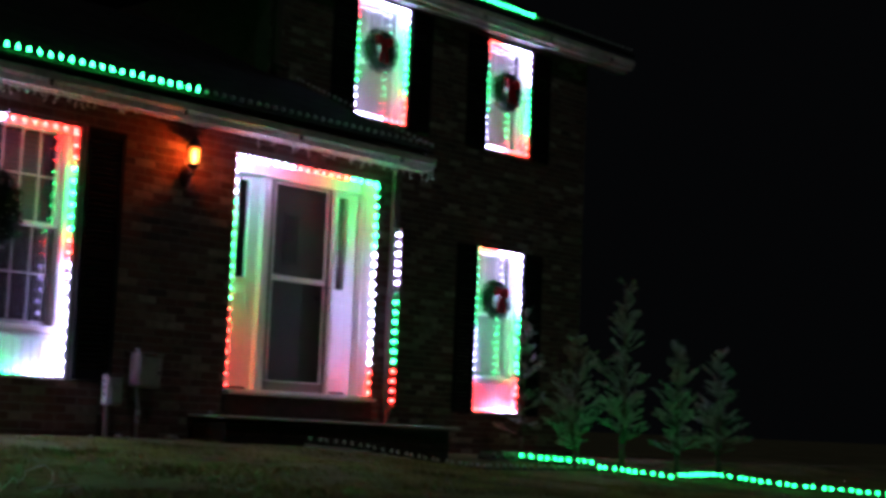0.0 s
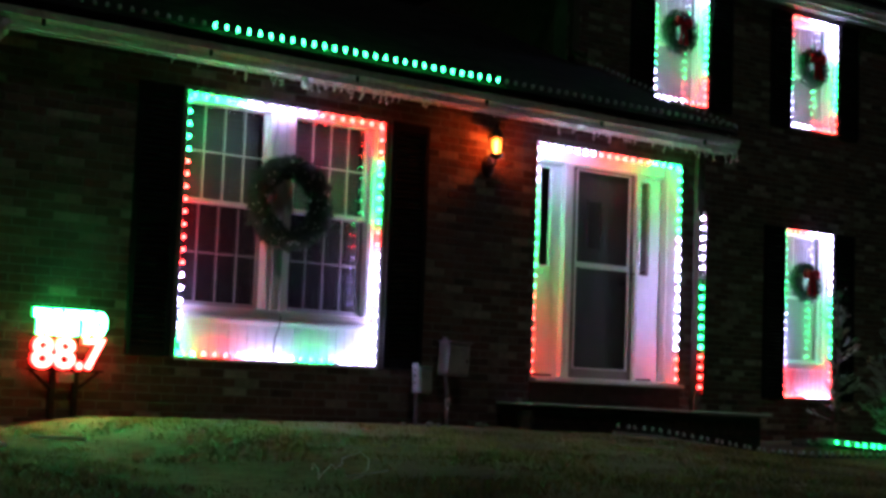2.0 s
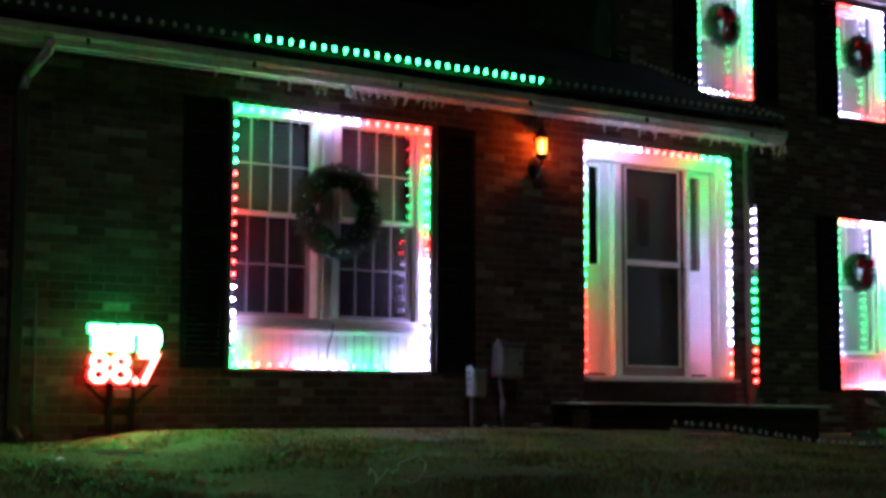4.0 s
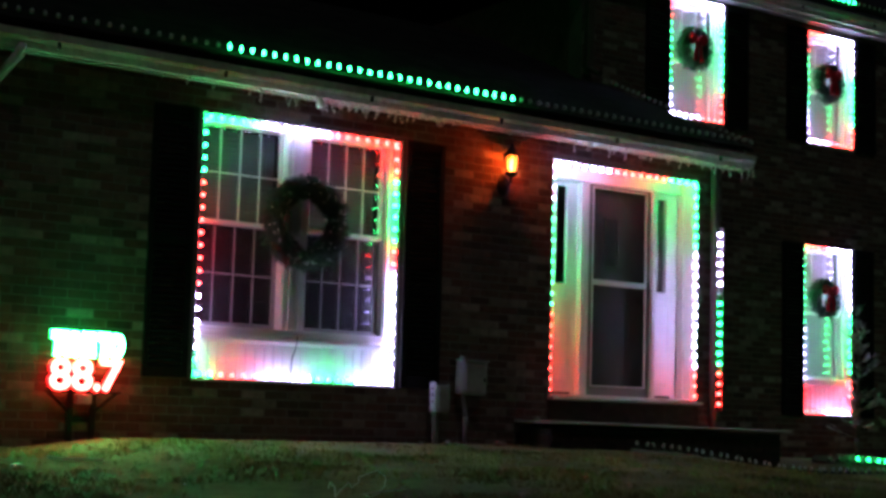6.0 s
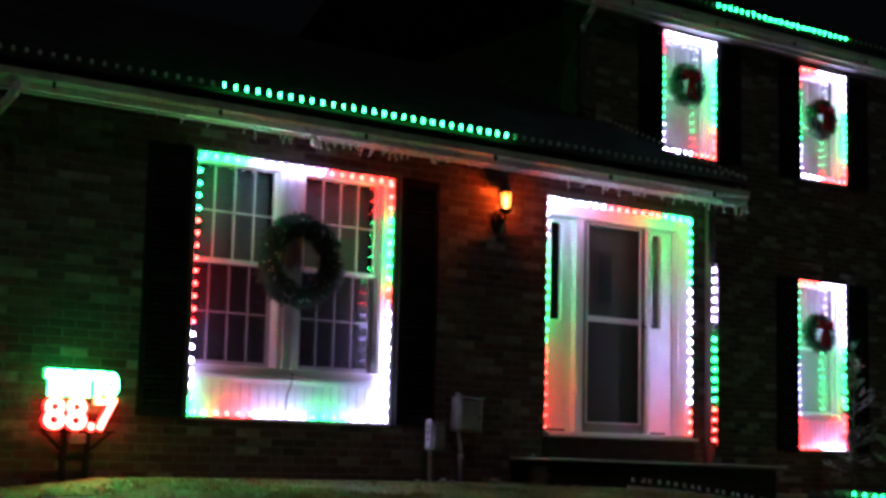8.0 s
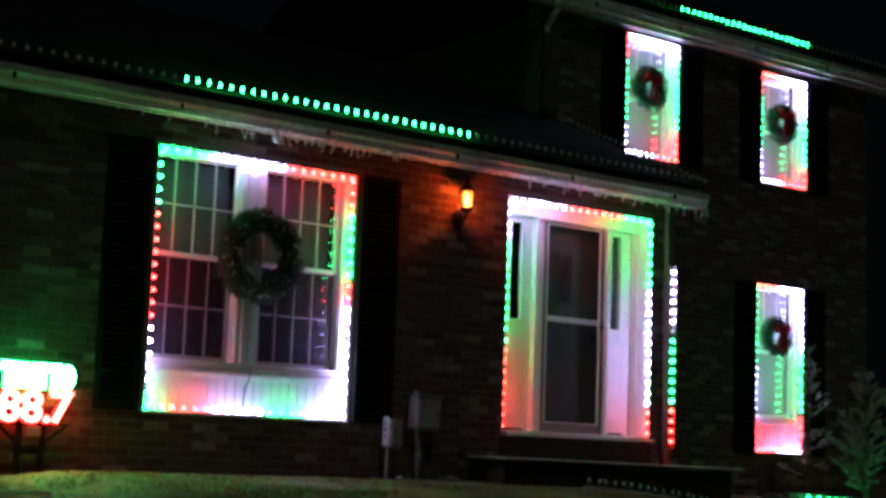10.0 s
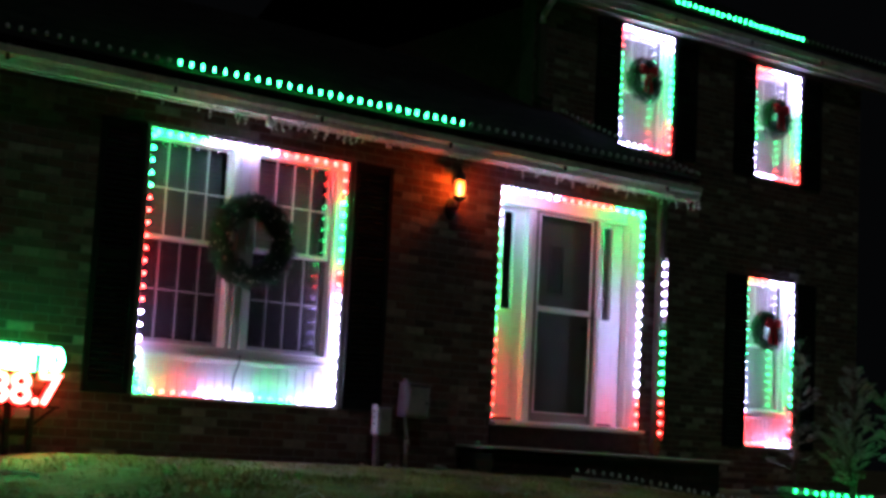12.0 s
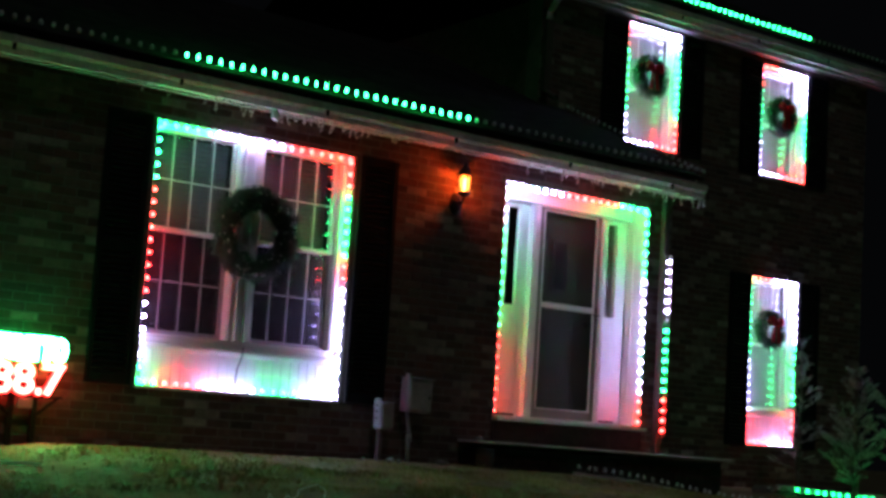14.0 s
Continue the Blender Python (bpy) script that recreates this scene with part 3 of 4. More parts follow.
def build_roofs():
    roof_slab("roof_wing", "dark asphalt shingle roof of the wing", -5.75, 2.37, EAVE_Y, EAVE_Z + 0.04, 4.0, PITCH, 9)
    roof_slab("roof_main", "dark asphalt shingle roof of the main house", MX0 - 0.2, MX1 + 0.75, MAIN_Y - 0.27, 5.185, MAIN_Y + 3.6, 0.5)
    t = tagged(part("fascia", boxed(-5.75, 2.36, -0.16, -0.14, 2.352, 2.53, 0.003), M_GUTTER), "cream fascia board under the wing roof", "fascia", kind="structure")
    tagged(part("soffit", boxed(-5.75, 2.36, -0.139, -0.0105, 2.372, 2.388), M_SOFFIT), "soffit under the wing eave, its shade put into the colour", "soffit", kind="structure")
    tagged(part("rake_trim", extrude_rake(), M_GUTTER), "cream rake board at the gable end of the wing", "trim", kind="structure")
    gutter("gutter", -5.74, 2.40, -0.162, 2.366, "cream aluminium gutter along the wing eave")
    tagged(part("fascia", boxed(MX0 - 0.2, MX1 + 0.73, MAIN_Y - 0.16, MAIN_Y - 0.14, 4.92, 5.15, 0.003), M_GUTTER), "cream fascia board under the main roof", "fascia", kind="structure")
    tagged(part("soffit", boxed(MX0 - 0.2, MX1 + 0.73, MAIN_Y - 0.139, MAIN_Y - 0.0105, 4.930, 4.946), M_SOFFIT), "soffit under the main eave, its shade put into the colour", "soffit", kind="structure")
    gutter("gutter", MX0 - 0.2, MX1 + 0.75, MAIN_Y - 0.162, 4.972, "cream aluminium gutter along the main eave")


def extrude_rake():
    bm = bmesh.new()
    a = [(2.35, y, EAVE_Z + 0.03 + (y - EAVE_Y) * PITCH) for y in (EAVE_Y + 0.1, MAIN_Y - 0.002)]
    v = []
    for x in (2.335, 2.368):
        for (_, y, z) in a:
            v += [bm.verts.new((x, y, z - 0.16)), bm.verts.new((x, y, z - 0.004))]
    for f in ((0, 1, 3, 2), (4, 6, 7, 5), (0, 4, 5, 1), (2, 3, 7, 6), (1, 5, 7, 3), (0, 2, 6, 4)):
        bm.faces.new([v[i] for i in f])
    return bm


def downspout(x, y, z0, z1, out, label, side=0.0):
    d = thing("downspout", label, "downspout", (x, y, z0))
    part("pipe", boxed(-0.05, 0.05, -0.085, -0.006, 0.12, z1 - z0 - 0.35, 0.008), M_PIPE, d, "dark brown pipe")
    bm = bmesh.new()
    rod(bm, (0, -0.04, z1 - z0 - 0.37), (side * 0.2, -0.06, z1 - z0 - 0.24), 0.036, seg=8)
    rod(bm, (side * 0.2, -0.06, z1 - z0 - 0.25), (side * 0.85, -out, z1 - z0 - 0.08), 0.036, seg=8)
    rod(bm, (side * 0.85, -out, z1 - z0 - 0.1), (side, -out, z1 - z0 + 0.002), 0.036, seg=8)
    part("elbow", bm, M_GUTTER, d, smooth=True)
    bm = rod(bmesh.new(), (0, -0.04, 0.14), (0, -0.24, 0.04), 0.036, seg=8)
    part("foot", bm, M_PIPE, d)
    for z in (0.5, (z1 - z0) * 0.6):
        part("strap", boxed(-0.05, 0.05, -0.078, -0.002, z, z + 0.03), M_PIPE, d)


def entry():
    """The doorway: deep jambs, two sidelights, the grey door and the storm door in front of it."""
    x0, x1, z0, z1 = DOOR
    e = thing("door_1", "grey front door between white sidelights", "door", kind="structure")
    xa, xb = x0 + 0.008, x1 - 0.035
    part("jamb", boxed(x0, xa, -0.012, 0.36, z0, z1, 0.002), M_TRIM, e)
    part("jamb", boxed(xb, x1, -0.012, 0.36, z0, z1, 0.004), M_TRIM, e)
    part("jamb_stop", boxed(xb - 0.012, xb - 0.0005, 0.15, 0.172, 0.025, 2.15, 0.003), M_TRIM, e)
    part("head", boxed(xa + 0.0005, xb - 0.0005, -0.012, 0.36, z1 - 0.008, z1, 0.002), M_TRIM, e)
    part("sill", boxed(xa + 0.0005, xb - 0.0005, -0.012, 0.36, z0, 0.024, 0.004), M_TRIM, e)
    part("transom_board", boxed(xa + 0.0005, xb - 0.0005, 0.21, 0.36, 2.075, z1 - 0.0085, 0.004), M_TRIM, e)
    part("head_bead", boxed(xa + 0.0005, xb - 0.0005, 0.185, 0.2095, 2.08, 2.102, 0.003), M_TRIM, e)
    part("threshold", boxed(x0 - 0.02, x1 + 0.004, -0.10, -0.0125, -0.03, -0.001, 0.004), M_STORM, e)
    for a, b, g0, g1 in ((xa + 0.001, 0.52, 0.256, 0.388), (1.50, xb - 0.001, 1.551, 1.678)):
        s = part("sidelight", boxed(a, g0, 0.26, 0.30, 0.025, 2.074, 0.003), M_TRIM, e)
        part("stile", boxed(g1, b, 0.26, 0.30, 0.025, 2.074, 0.003), M_TRIM, s)
        part("rail", boxed(g0, g1, 0.261, 0.299, 2.023, 2.074), M_TRIM, s)
        part("lower_panel", boxed(g0, g1, 0.261, 0.299, 0.025, 1.085), M_TRIM, s)
        part("raised_panel", boxed(g0 - 0.03, g1 + 0.03, 0.248, 0.2595, 0.16, 0.94, 0.008), M_TRIM, s)
        bm = bmesh.new()
        for q in ((g0 - 0.018, g0, 1.067, 2.041), (g1, g1 + 0.018, 1.067, 2.041), (g0, g1, 2.023, 2.041), (g0, g1, 1.067, 1.085)):
            box(bm, q[0], q[1], 0.25, 0.2595, q[2], q[3], 0.002)
        part("glass_bead", bm, M_TRIM, s)
        part("base_strip", boxed(g0 - 0.05, g1 + 0.06, 0.246, 0.2595, 0.03, 0.05, 0.002), M_BLACK, s, "narrow black strip")
        g = part("pane", boxed(g0, g1, 0.275, 0.28, 1.085, 2.023), M_GLASS, s)
        g.visible_shadow = False
    for a, b, c, d in ((0.52, 0.545, 0.563, 0.62), (1.437, 1.459, 1.475, 1.50)):
        part("post", boxed(a, b, 0.19, 0.36, 0.025, 2.074, 0.003), M_TRIM, e)
        part("post", boxed(c, d, 0.202, 0.36, 0.025, 2.074, 0.003), M_TRIM, e)
        part("post_core", boxed(b, c, 0.245, 0.36, 0.025, 2.074), M_TRIM, e)
    d = part("door_leaf", boxed(0.6205, 1.4365, 0.31, 0.355, 0.03, 2.074, 0.003), M_DOOR, e, "grey painted door leaf with a narrow dark light")
    part("light_opening", boxed(0.90, 1.056, 0.300, 0.3095, 1.30, 1.765, 0.004), M_DARK, d, "narrow dark glass light")
    bm = bmesh.new()
    for q in ((0.885, 0.90, 1.285, 1.78), (1.056, 1.071, 1.285, 1.78), (0.90, 1.056, 1.765, 1.78), (0.90, 1.056, 1.285, 1.30)):
        box(bm, q[0], q[1], 0.296, 0.3095, q[2], q[3], 0.002)
    part("light_trim", bm, M_DOOR, d)
    part("knob", rod(bmesh.new(), (1.36, 0.31, 0.98), (1.36, 0.26, 0.98), 0.022, 0.028, 12), M_BLACK, d)
    st = thing("storm_door", "grey-bronze storm door with two glass panels, closed", "door", (0.622, 0.22, 0.03))
    W, H = 0.812, 2.042
    st_bm = bmesh.new()
    box(st_bm, 0, 0.055, 0, 0.03, 0, H, 0.004)
    box(st_bm, W - 0.05, W, 0, 0.03, 0, H, 0.004)
    box(st_bm, 0.055, W - 0.05, 0.001, 0.029, H - 0.02, H, 0.004)
    box(st_bm, 0.055, W - 0.05, 0.001, 0.029, 0, 0.085, 0.004)
    part("frame", st_bm, M_STORMRAIL, st)
    part("mid_rail", boxed(0.055, W - 0.05, -0.004, 0.028, 1.078, 1.106, 0.004), M_STORM, st)
    for a, b in ((0.086, 1.0775), (1.1065, H - 0.021)):
        g = part("glass_panel", boxed(0.055, W - 0.05, 0.012, 0.016, a, b), M_STORMGLASS, st)
        g.visible_shadow = False
        bm = bmesh.new()
        for q in ((0.056, 0.069, a, b), (W - 0.064, W - 0.051, a, b), (0.069, W - 0.064, a, a + 0.012), (0.069, W - 0.064, b - 0.012, b)):
            box(bm, q[0], q[1], -0.006, 0.0115, q[2], q[3], 0.002)
        part("glass_bead", bm, M_STORM, st, "bright aluminium bead")
    bm = bmesh.new()
    box(bm, W - 0.04, W - 0.01, -0.012, 0, 0.98, 1.14, 0.004)
    rod(bm, (W - 0.025, -0.012, 1.05), (W - 0.025, -0.045, 1.05), 0.008)
    rod(bm, (W - 0.025, -0.045, 1.05), (W - 0.10, -0.045, 1.05), 0.008)
    part("handle", bm, M_BLACK, st)


def stoop():
    s = thing("stoop", "concrete slab stoop below the front door, shade put into its brick base", "stoop", (0.9, -0.25, -0.5))
    bm = boxed(-1.31, 1.72, -0.31, 0.235, 0.252, 0.276, 0.007)
    bmesh.ops.rotate(bm, verts=bm.verts, cent=(-1.31, 0, 0.276), matrix=Matrix.Rotation(radians(0.5), 3, "Y"))
    part("slab", bm, M_CONCRETE, s, "worn grey concrete slab, sagging a little to one side")
    # near-black base and dark riser: the shade below the slab as colour
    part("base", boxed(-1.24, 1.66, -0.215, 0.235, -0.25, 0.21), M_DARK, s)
    part("riser", boxed(-0.93, 0.97, 0.215, 0.235, 0.277, 0.466, 0.004), M_SHADEBRICK, s, "riser under the threshold, overhang shade put into its colour")
    me = mesh_of("brick", boxed(0, BL - JOINT, 0, 0.02, 0, CO - JOINT, bevel=0.003), M_SHADEBRICK)
    for r in range(5):
        for k in range(16):
            x = -1.24 + k * BL + (r % 2) * BL / 2
            if x + BL < 1.68:
                share("brick", me, s, Matrix.Translation((x, -0.228, -0.19 + r * CO)))
        for k in range(2):
            share("brick", me, s, Matrix.Translation((-1.253, 0.22 - k * BL - (r % 2) * 0.02, -0.19 + r * CO)) @ Matrix.Rotation(radians(-90), 4, "Z"))
    t = thing("stick", "short pale stick lying at the edge of the stoop slab", "stick", (1.93, -0.5, -0.238))
    bm = rod(bmesh.new(), (0, 0, 0.004), (0.06, 0.0, 0.03), 0.004, 0.003, 6)
    rod(bm, (0.06, 0.0, 0.03), (0.12, -0.01, 0.052), 0.003, 0.002, 6)
    part("twig", bm, M_BARK, t)
    p = part("pebble", lathe(bmesh.new(), [(0.012, 0.0), (0.026, 0.008), (0.028, 0.02), (0.016, 0.034), (0.004, 0.037)], 9), M_STONE, smooth=True)
    p.location = (-0.375, -0.3, -0.224)
    tagged(p, "small pale stone on the corner of the stoop", "stone", group="stones")


def wall_lantern():
    l = thing("wall_lantern", "black carriage lantern glowing amber on the brick wall", "wall lamp", (-0.59, -0.002, 2.08))
    bm = bmesh.new()
    lathe(bm, [(0.055, 0.0), (0.055, 0.012), (0.035, 0.022)], 16)
    bmesh.ops.rotate(bm, verts=bm.verts, cent=(0, 0, 0), matrix=Matrix.Rotation(radians(90), 3, "X"))
    bmesh.ops.scale(bm, verts=bm.verts, vec=(1.25, 1, 1.9))
    bmesh.ops.translate(bm, verts=bm.verts, vec=(0, -0.002, -0.185))
    part("back_plate", bm, M_BLACK, l, smooth=True)
    bm = bmesh.new()
    pts = [(0, -0.02, -0.18), (0, -0.08, -0.19), (0, -0.115, -0.17), (0, -0.125, -0.12)]
    for a, b in zip(pts, pts[1:]):
        rod(bm, a, b, 0.011, seg=8)
    part("arm", bm, M_BLACK, l)
    part("cup", lathe(bmesh.new(), [(0.012, -0.13), (0.035, -0.12), (0.062, -0.098), (0.062, -0.085)], 12, (0, -0.125, 0)), M_BLACK, l, smooth=True)
    glass = part("glass", lathe(bmesh.new(), [(0.034, -0.083), (0.044, -0.03), (0.048, 0.02), (0.046, 0.068)], 12, (0, -0.125, 0)), M_LAMPGLASS, l, "glowing amber seeded glass", smooth=True)
    glass.visible_shadow = False
    flame = part("bulb", lathe(bmesh.new(), [(0.012, -0.08), (0.014, -0.05), (0.023, -0.015), (0.019, 0.02), (0.004, 0.05)], 12, (0, -0.125, 0)), M_FLAME, l, "bright flame-shaped bulb", smooth=True)
    flame.visible_shadow = False
    for i in range(6):
        a = math.pi / 3 * i + 0.3
        c, s = math.cos(a), math.sin(a)
        part("bar", rod(bmesh.new(), (0.046 * c, -0.125 + 0.046 * s, -0.085), (0.060 * c, -0.125 + 0.060 * s, 0.072), 0.006, seg=5), M_BLACK, l)
    part("roof", lathe(bmesh.new(), [(0.075, 0.068), (0.07, 0.08), (0.045, 0.115), (0.022, 0.15), (0.012, 0.165), (0.014, 0.175), (0.004, 0.19)], 12, (0, -0.125, 0)), M_BLACK, l, smooth=True)
    lamp = bpy.data.lights.new("lantern_light", "POINT")
    lamp.energy, lamp.color, lamp.shadow_soft_size = 12, (1.0, 0.062, 0.004), 0.035
    ob = new("lantern_light", lamp)
    ob.location = (-0.59, -0.127, 2.075)


# ---- wreaths, trees ----
def needle_ring(bm, R, r, n, rng, length):
    """Tufts of needles round a ring: each tuft a fan about its own twig."""
    lumps = [rng.uniform(0.72, 1.22) for _ in range(19)]
    for _ in range(n // 14):
        a, b = rng.uniform(0, 6.2832), rng.uniform(0, 6.2832)
        rr = r * rng.uniform(0.3, 1.0) * lumps[int(a / 6.2832 * 19) % 19] * (1 + 0.12 * math.sin(5 * b + 7 * a))
        rad = Vector((math.cos(a) * math.cos(b), math.sin(b), math.sin(a) * math.cos(b)))
        c = Vector((math.cos(a) * R, 0, math.sin(a) * R)) + rad * rr
        axis = (rad * rng.uniform(0.4, 1.0) + Vector((-math.sin(a), 0, math.cos(a))) * rng.uniform(0.3, 1.0)).normalized()
        L = length * rng.uniform(0.8, 1.5)
        for k in range(14):
            p = c + axis * (L * rng.random())
            o = (axis * 0.9 + Vector([rng.uniform(-1, 1) for _ in range(3)])).normalized()
            w = o.cross(Vector((rng.uniform(-1, 1), rng.uniform(-1, 1), rng.uniform(-1, 1)))).normalized() * length * 0.055
            e = p + o * length * 0.7
            bm.faces.new([bm.verts.new(q) for q in (p - w, p + w, e + w * 0.3, e - w * 0.3)])


def wreath(label, at, R, r, needles, bow, seed, specks=0):
    w = thing("wreath", label, "wreath", at, group="wreaths")
    rng = random.Random(seed)
    bm = bmesh.new()
    needle_ring(bm, R, r, needles, rng, r * 0.7)
    part("needles", bm, M_NEEDLE, w)
    bm = bmesh.new()
    n, k = 28, 7
    vs = [[bm.verts.new((math.cos(2 * math.pi * i / n) * (R + r * 0.5 * math.cos(2 * math.pi * j / k)), r * 0.5 * math.sin(2 * math.pi * j / k), math.sin(2 * math.pi * i / n) * (R + r * 0.5 * math.cos(2 * math.pi * j / k)))) for j in range(k)] for i in range(n)]
    for i in range(n):
        for j in range(k):
            bm.faces.new((vs[i][j], vs[(i + 1) % n][j], vs[(i + 1) % n][(j + 1) % k], vs[i][(j + 1) % k]))
    part("core", bm, M_NEEDLE, w)
    me = None
    for i in range(specks):
        a, b = rng.uniform(0, 6.28), rng.uniform(3.3, 6.0)
        if me is None:
            bm = bmesh.new()
            bmesh.ops.create_icosphere(bm, subdivisions=1, radius=0.0095)
            me = mesh_of("bulb", bm, M_ICICLE)
        share("bulb", me, w, Matrix.Translation((math.cos(a) * (R + 1.15 * r * math.cos(b)), 1.25 * r * math.sin(b), math.sin(a) * (R + 1.15 * r * math.cos(b)))))
    if bow:
        bx, bz = bow
        bm = bmesh.new()
        for sgn in (-1, 1):
            pts = [(0, 0), (0.05, 0.055), (0.11, 0.065), (0.135, 0.0), (0.10, -0.045), (0.045, -0.03), (0, 0)]
            for (xa, za), (xb, zb) in zip(pts, pts[1:]):
                q = [(sgn * xa, -0.06, za), (sgn * xb, -0.06, zb), (sgn * xb, 0.0, zb), (sgn * xa, 0.0, za)]
                bm.faces.new([bm.verts.new((bx + p[0], -r + p[1] * 0.8, bz + p[2])) for p in q])
            q = [(sgn * 0.115, 0.055), (sgn * 0.128, 0.0), (sgn * 0.10, -0.04), (0, 0), (sgn * 0.05, 0.05)]
            bm.faces.new([bm.verts.new((bx + a, -r - 0.035, bz + b)) for a, b in q])
            q = [(0, 0.0), (sgn * 0.04, 0.0), (sgn * 0.085, -0.26), (sgn * 0.055, -0.24), (sgn * 0.02, -0.27)]
            bm.faces.new([bm.verts.new((bx + a, -r - 0.03, bz + b)) for a, b in q])
        box(bm, bx - 0.026, bx + 0.026, -r - 0.06, -r - 0.01, bz - 0.03, bz + 0.03, 0.006)
        bmesh.ops.recalc_face_normals(bm, faces=bm.faces)
        ob = part("bow", bm, M_RIBBON, w, "red ribbon bow with hanging tails")
        sol = ob.modifiers.new("thick", "SOLIDIFY")
        sol.thickness = 0.004
    return w


def fir(x, y, h, spread, seed, label, lush=1.0):
    """A young open fir: leader, whorls of up-swept limbs with twigs, and sprays of needles with gaps between."""
    z = ground_z(x, y)
    t = thing("fir_tree", label, "tree", (x, y, z - 0.02), group="young firs")
    rng = random.Random(seed)
    tr = bmesh.new()
    pts = [Vector((0, 0, 0))]
    n = 7
    for i in range(1, n + 1):
        pts.append(Vector((rng.uniform(-0.02, 0.02), rng.uniform(-0.02, 0.02), h * i / n)))
    for i in range(n):
        rod(tr, pts[i], pts[i + 1], 0.032 * (1 - i / n) + 0.006, 0.032 * (1 - (i + 1) / n) + 0.006, 8)
    trunk = part("trunk", tr, M_BARK, t, smooth=True)
    cr = bmesh.new()

    def spray(p, d, L, dens):
        side = d.cross(Vector((0, 0, 1)))
        side = side.normalized() if side.length > 1e-3 else Vector((1, 0, 0))
        m = max(3, int(L / 0.0125 * dens * lush))
        for k in range(m):
            f = (k + rng.random()) / m
            c = p + d * (L * f) + Vector((0, 0, 0.06 * L * f * f))
            for s in (-1, 1):
                o = (d * 0.8 + side * s * rng.uniform(0.5, 1.1) + Vector((0, 0, rng.uniform(-0.5, 0.5)))).normalized()
                l = rng.uniform(0.025, 0.065)
                wv = o.cross(Vector((rng.uniform(-1, 1), rng.uniform(-1, 1), 1))).normalized() * 0.0052
                cr.faces.new([cr.verts.new(q) for q in (c - wv, c + wv, c + o * l)])

    zz = 0.16 * h
    while zz < h * 0.98:
        f = (zz - 0.16 * h) / (0.84 * h)
        reach = 0.86 * spread * (1 - f) ** 0.7 * rng.uniform(0.8, 1.15) + 0.05
        if f < 0.1:
            reach *= 0.75
        k = rng.randint(5, 7) if f < 0.85 else 4
        a0 = rng.uniform(0, 6.28)
        for i in range(k):
            a = a0 + 6.283 * i / k + rng.uniform(-0.35, 0.35)
            if rng.random() < 1.1 - lush:
                continue
            el = 0.42 + 0.5 * f + rng.uniform(-0.25, 0.25)
            d = Vector((math.cos(a) * math.cos(el), math.sin(a) * math.cos(el), math.sin(el)))
            L = reach * rng.uniform(0.45, 1.2)
            p = Vector((0, 0, max(0.15 * h, zz + rng.uniform(-0.05, 0.05) * h)))
            limb_bm = bmesh.new()
            rod(limb_bm, p, p + d * L, 0.009 * (1 - 0.6 * f), 0.002, 5, False)
            spray(p + d * (0.18 * L), d, L * 0.85, 1.3)
            for _ in range(max(2, int(L / 0.085))):
                q = rng.uniform(0.25, 0.95)
                s = rng.choice((-1, 1))
                side = d.cross(Vector((0, 0, 1))).normalized() * s
                e = (d * 0.75 + side * rng.uniform(0.5, 0.9) + Vector((0, 0, rng.uniform(-0.1, 0.5)))).normalized()
                tl = L * (1.05 - q) * 0.6 + 0.05
                rod(limb_bm, p + d * (L * q), p + d * (L * q) + e * tl, 0.004, 0.0015, 4, False)
                spray(p + d * (L * q), e, tl, 1.2)
            part("limb", limb_bm, M_BARK, trunk)
        zz += h * rng.uniform(0.045, 0.07)
    part("crown", cr, M_FIR, t, "sparse pale needle sprays")


# ---- utility boxes, sign, ground things ----
def tilted(bm, pivot, about_y, about_z):
    bmesh.ops.rotate(bm, verts=bm.verts, cent=pivot, matrix=Matrix.Rotation(radians(about_y), 3, "Y") @ Matrix.Rotation(radians(about_z), 3, "Z"))
    return bm


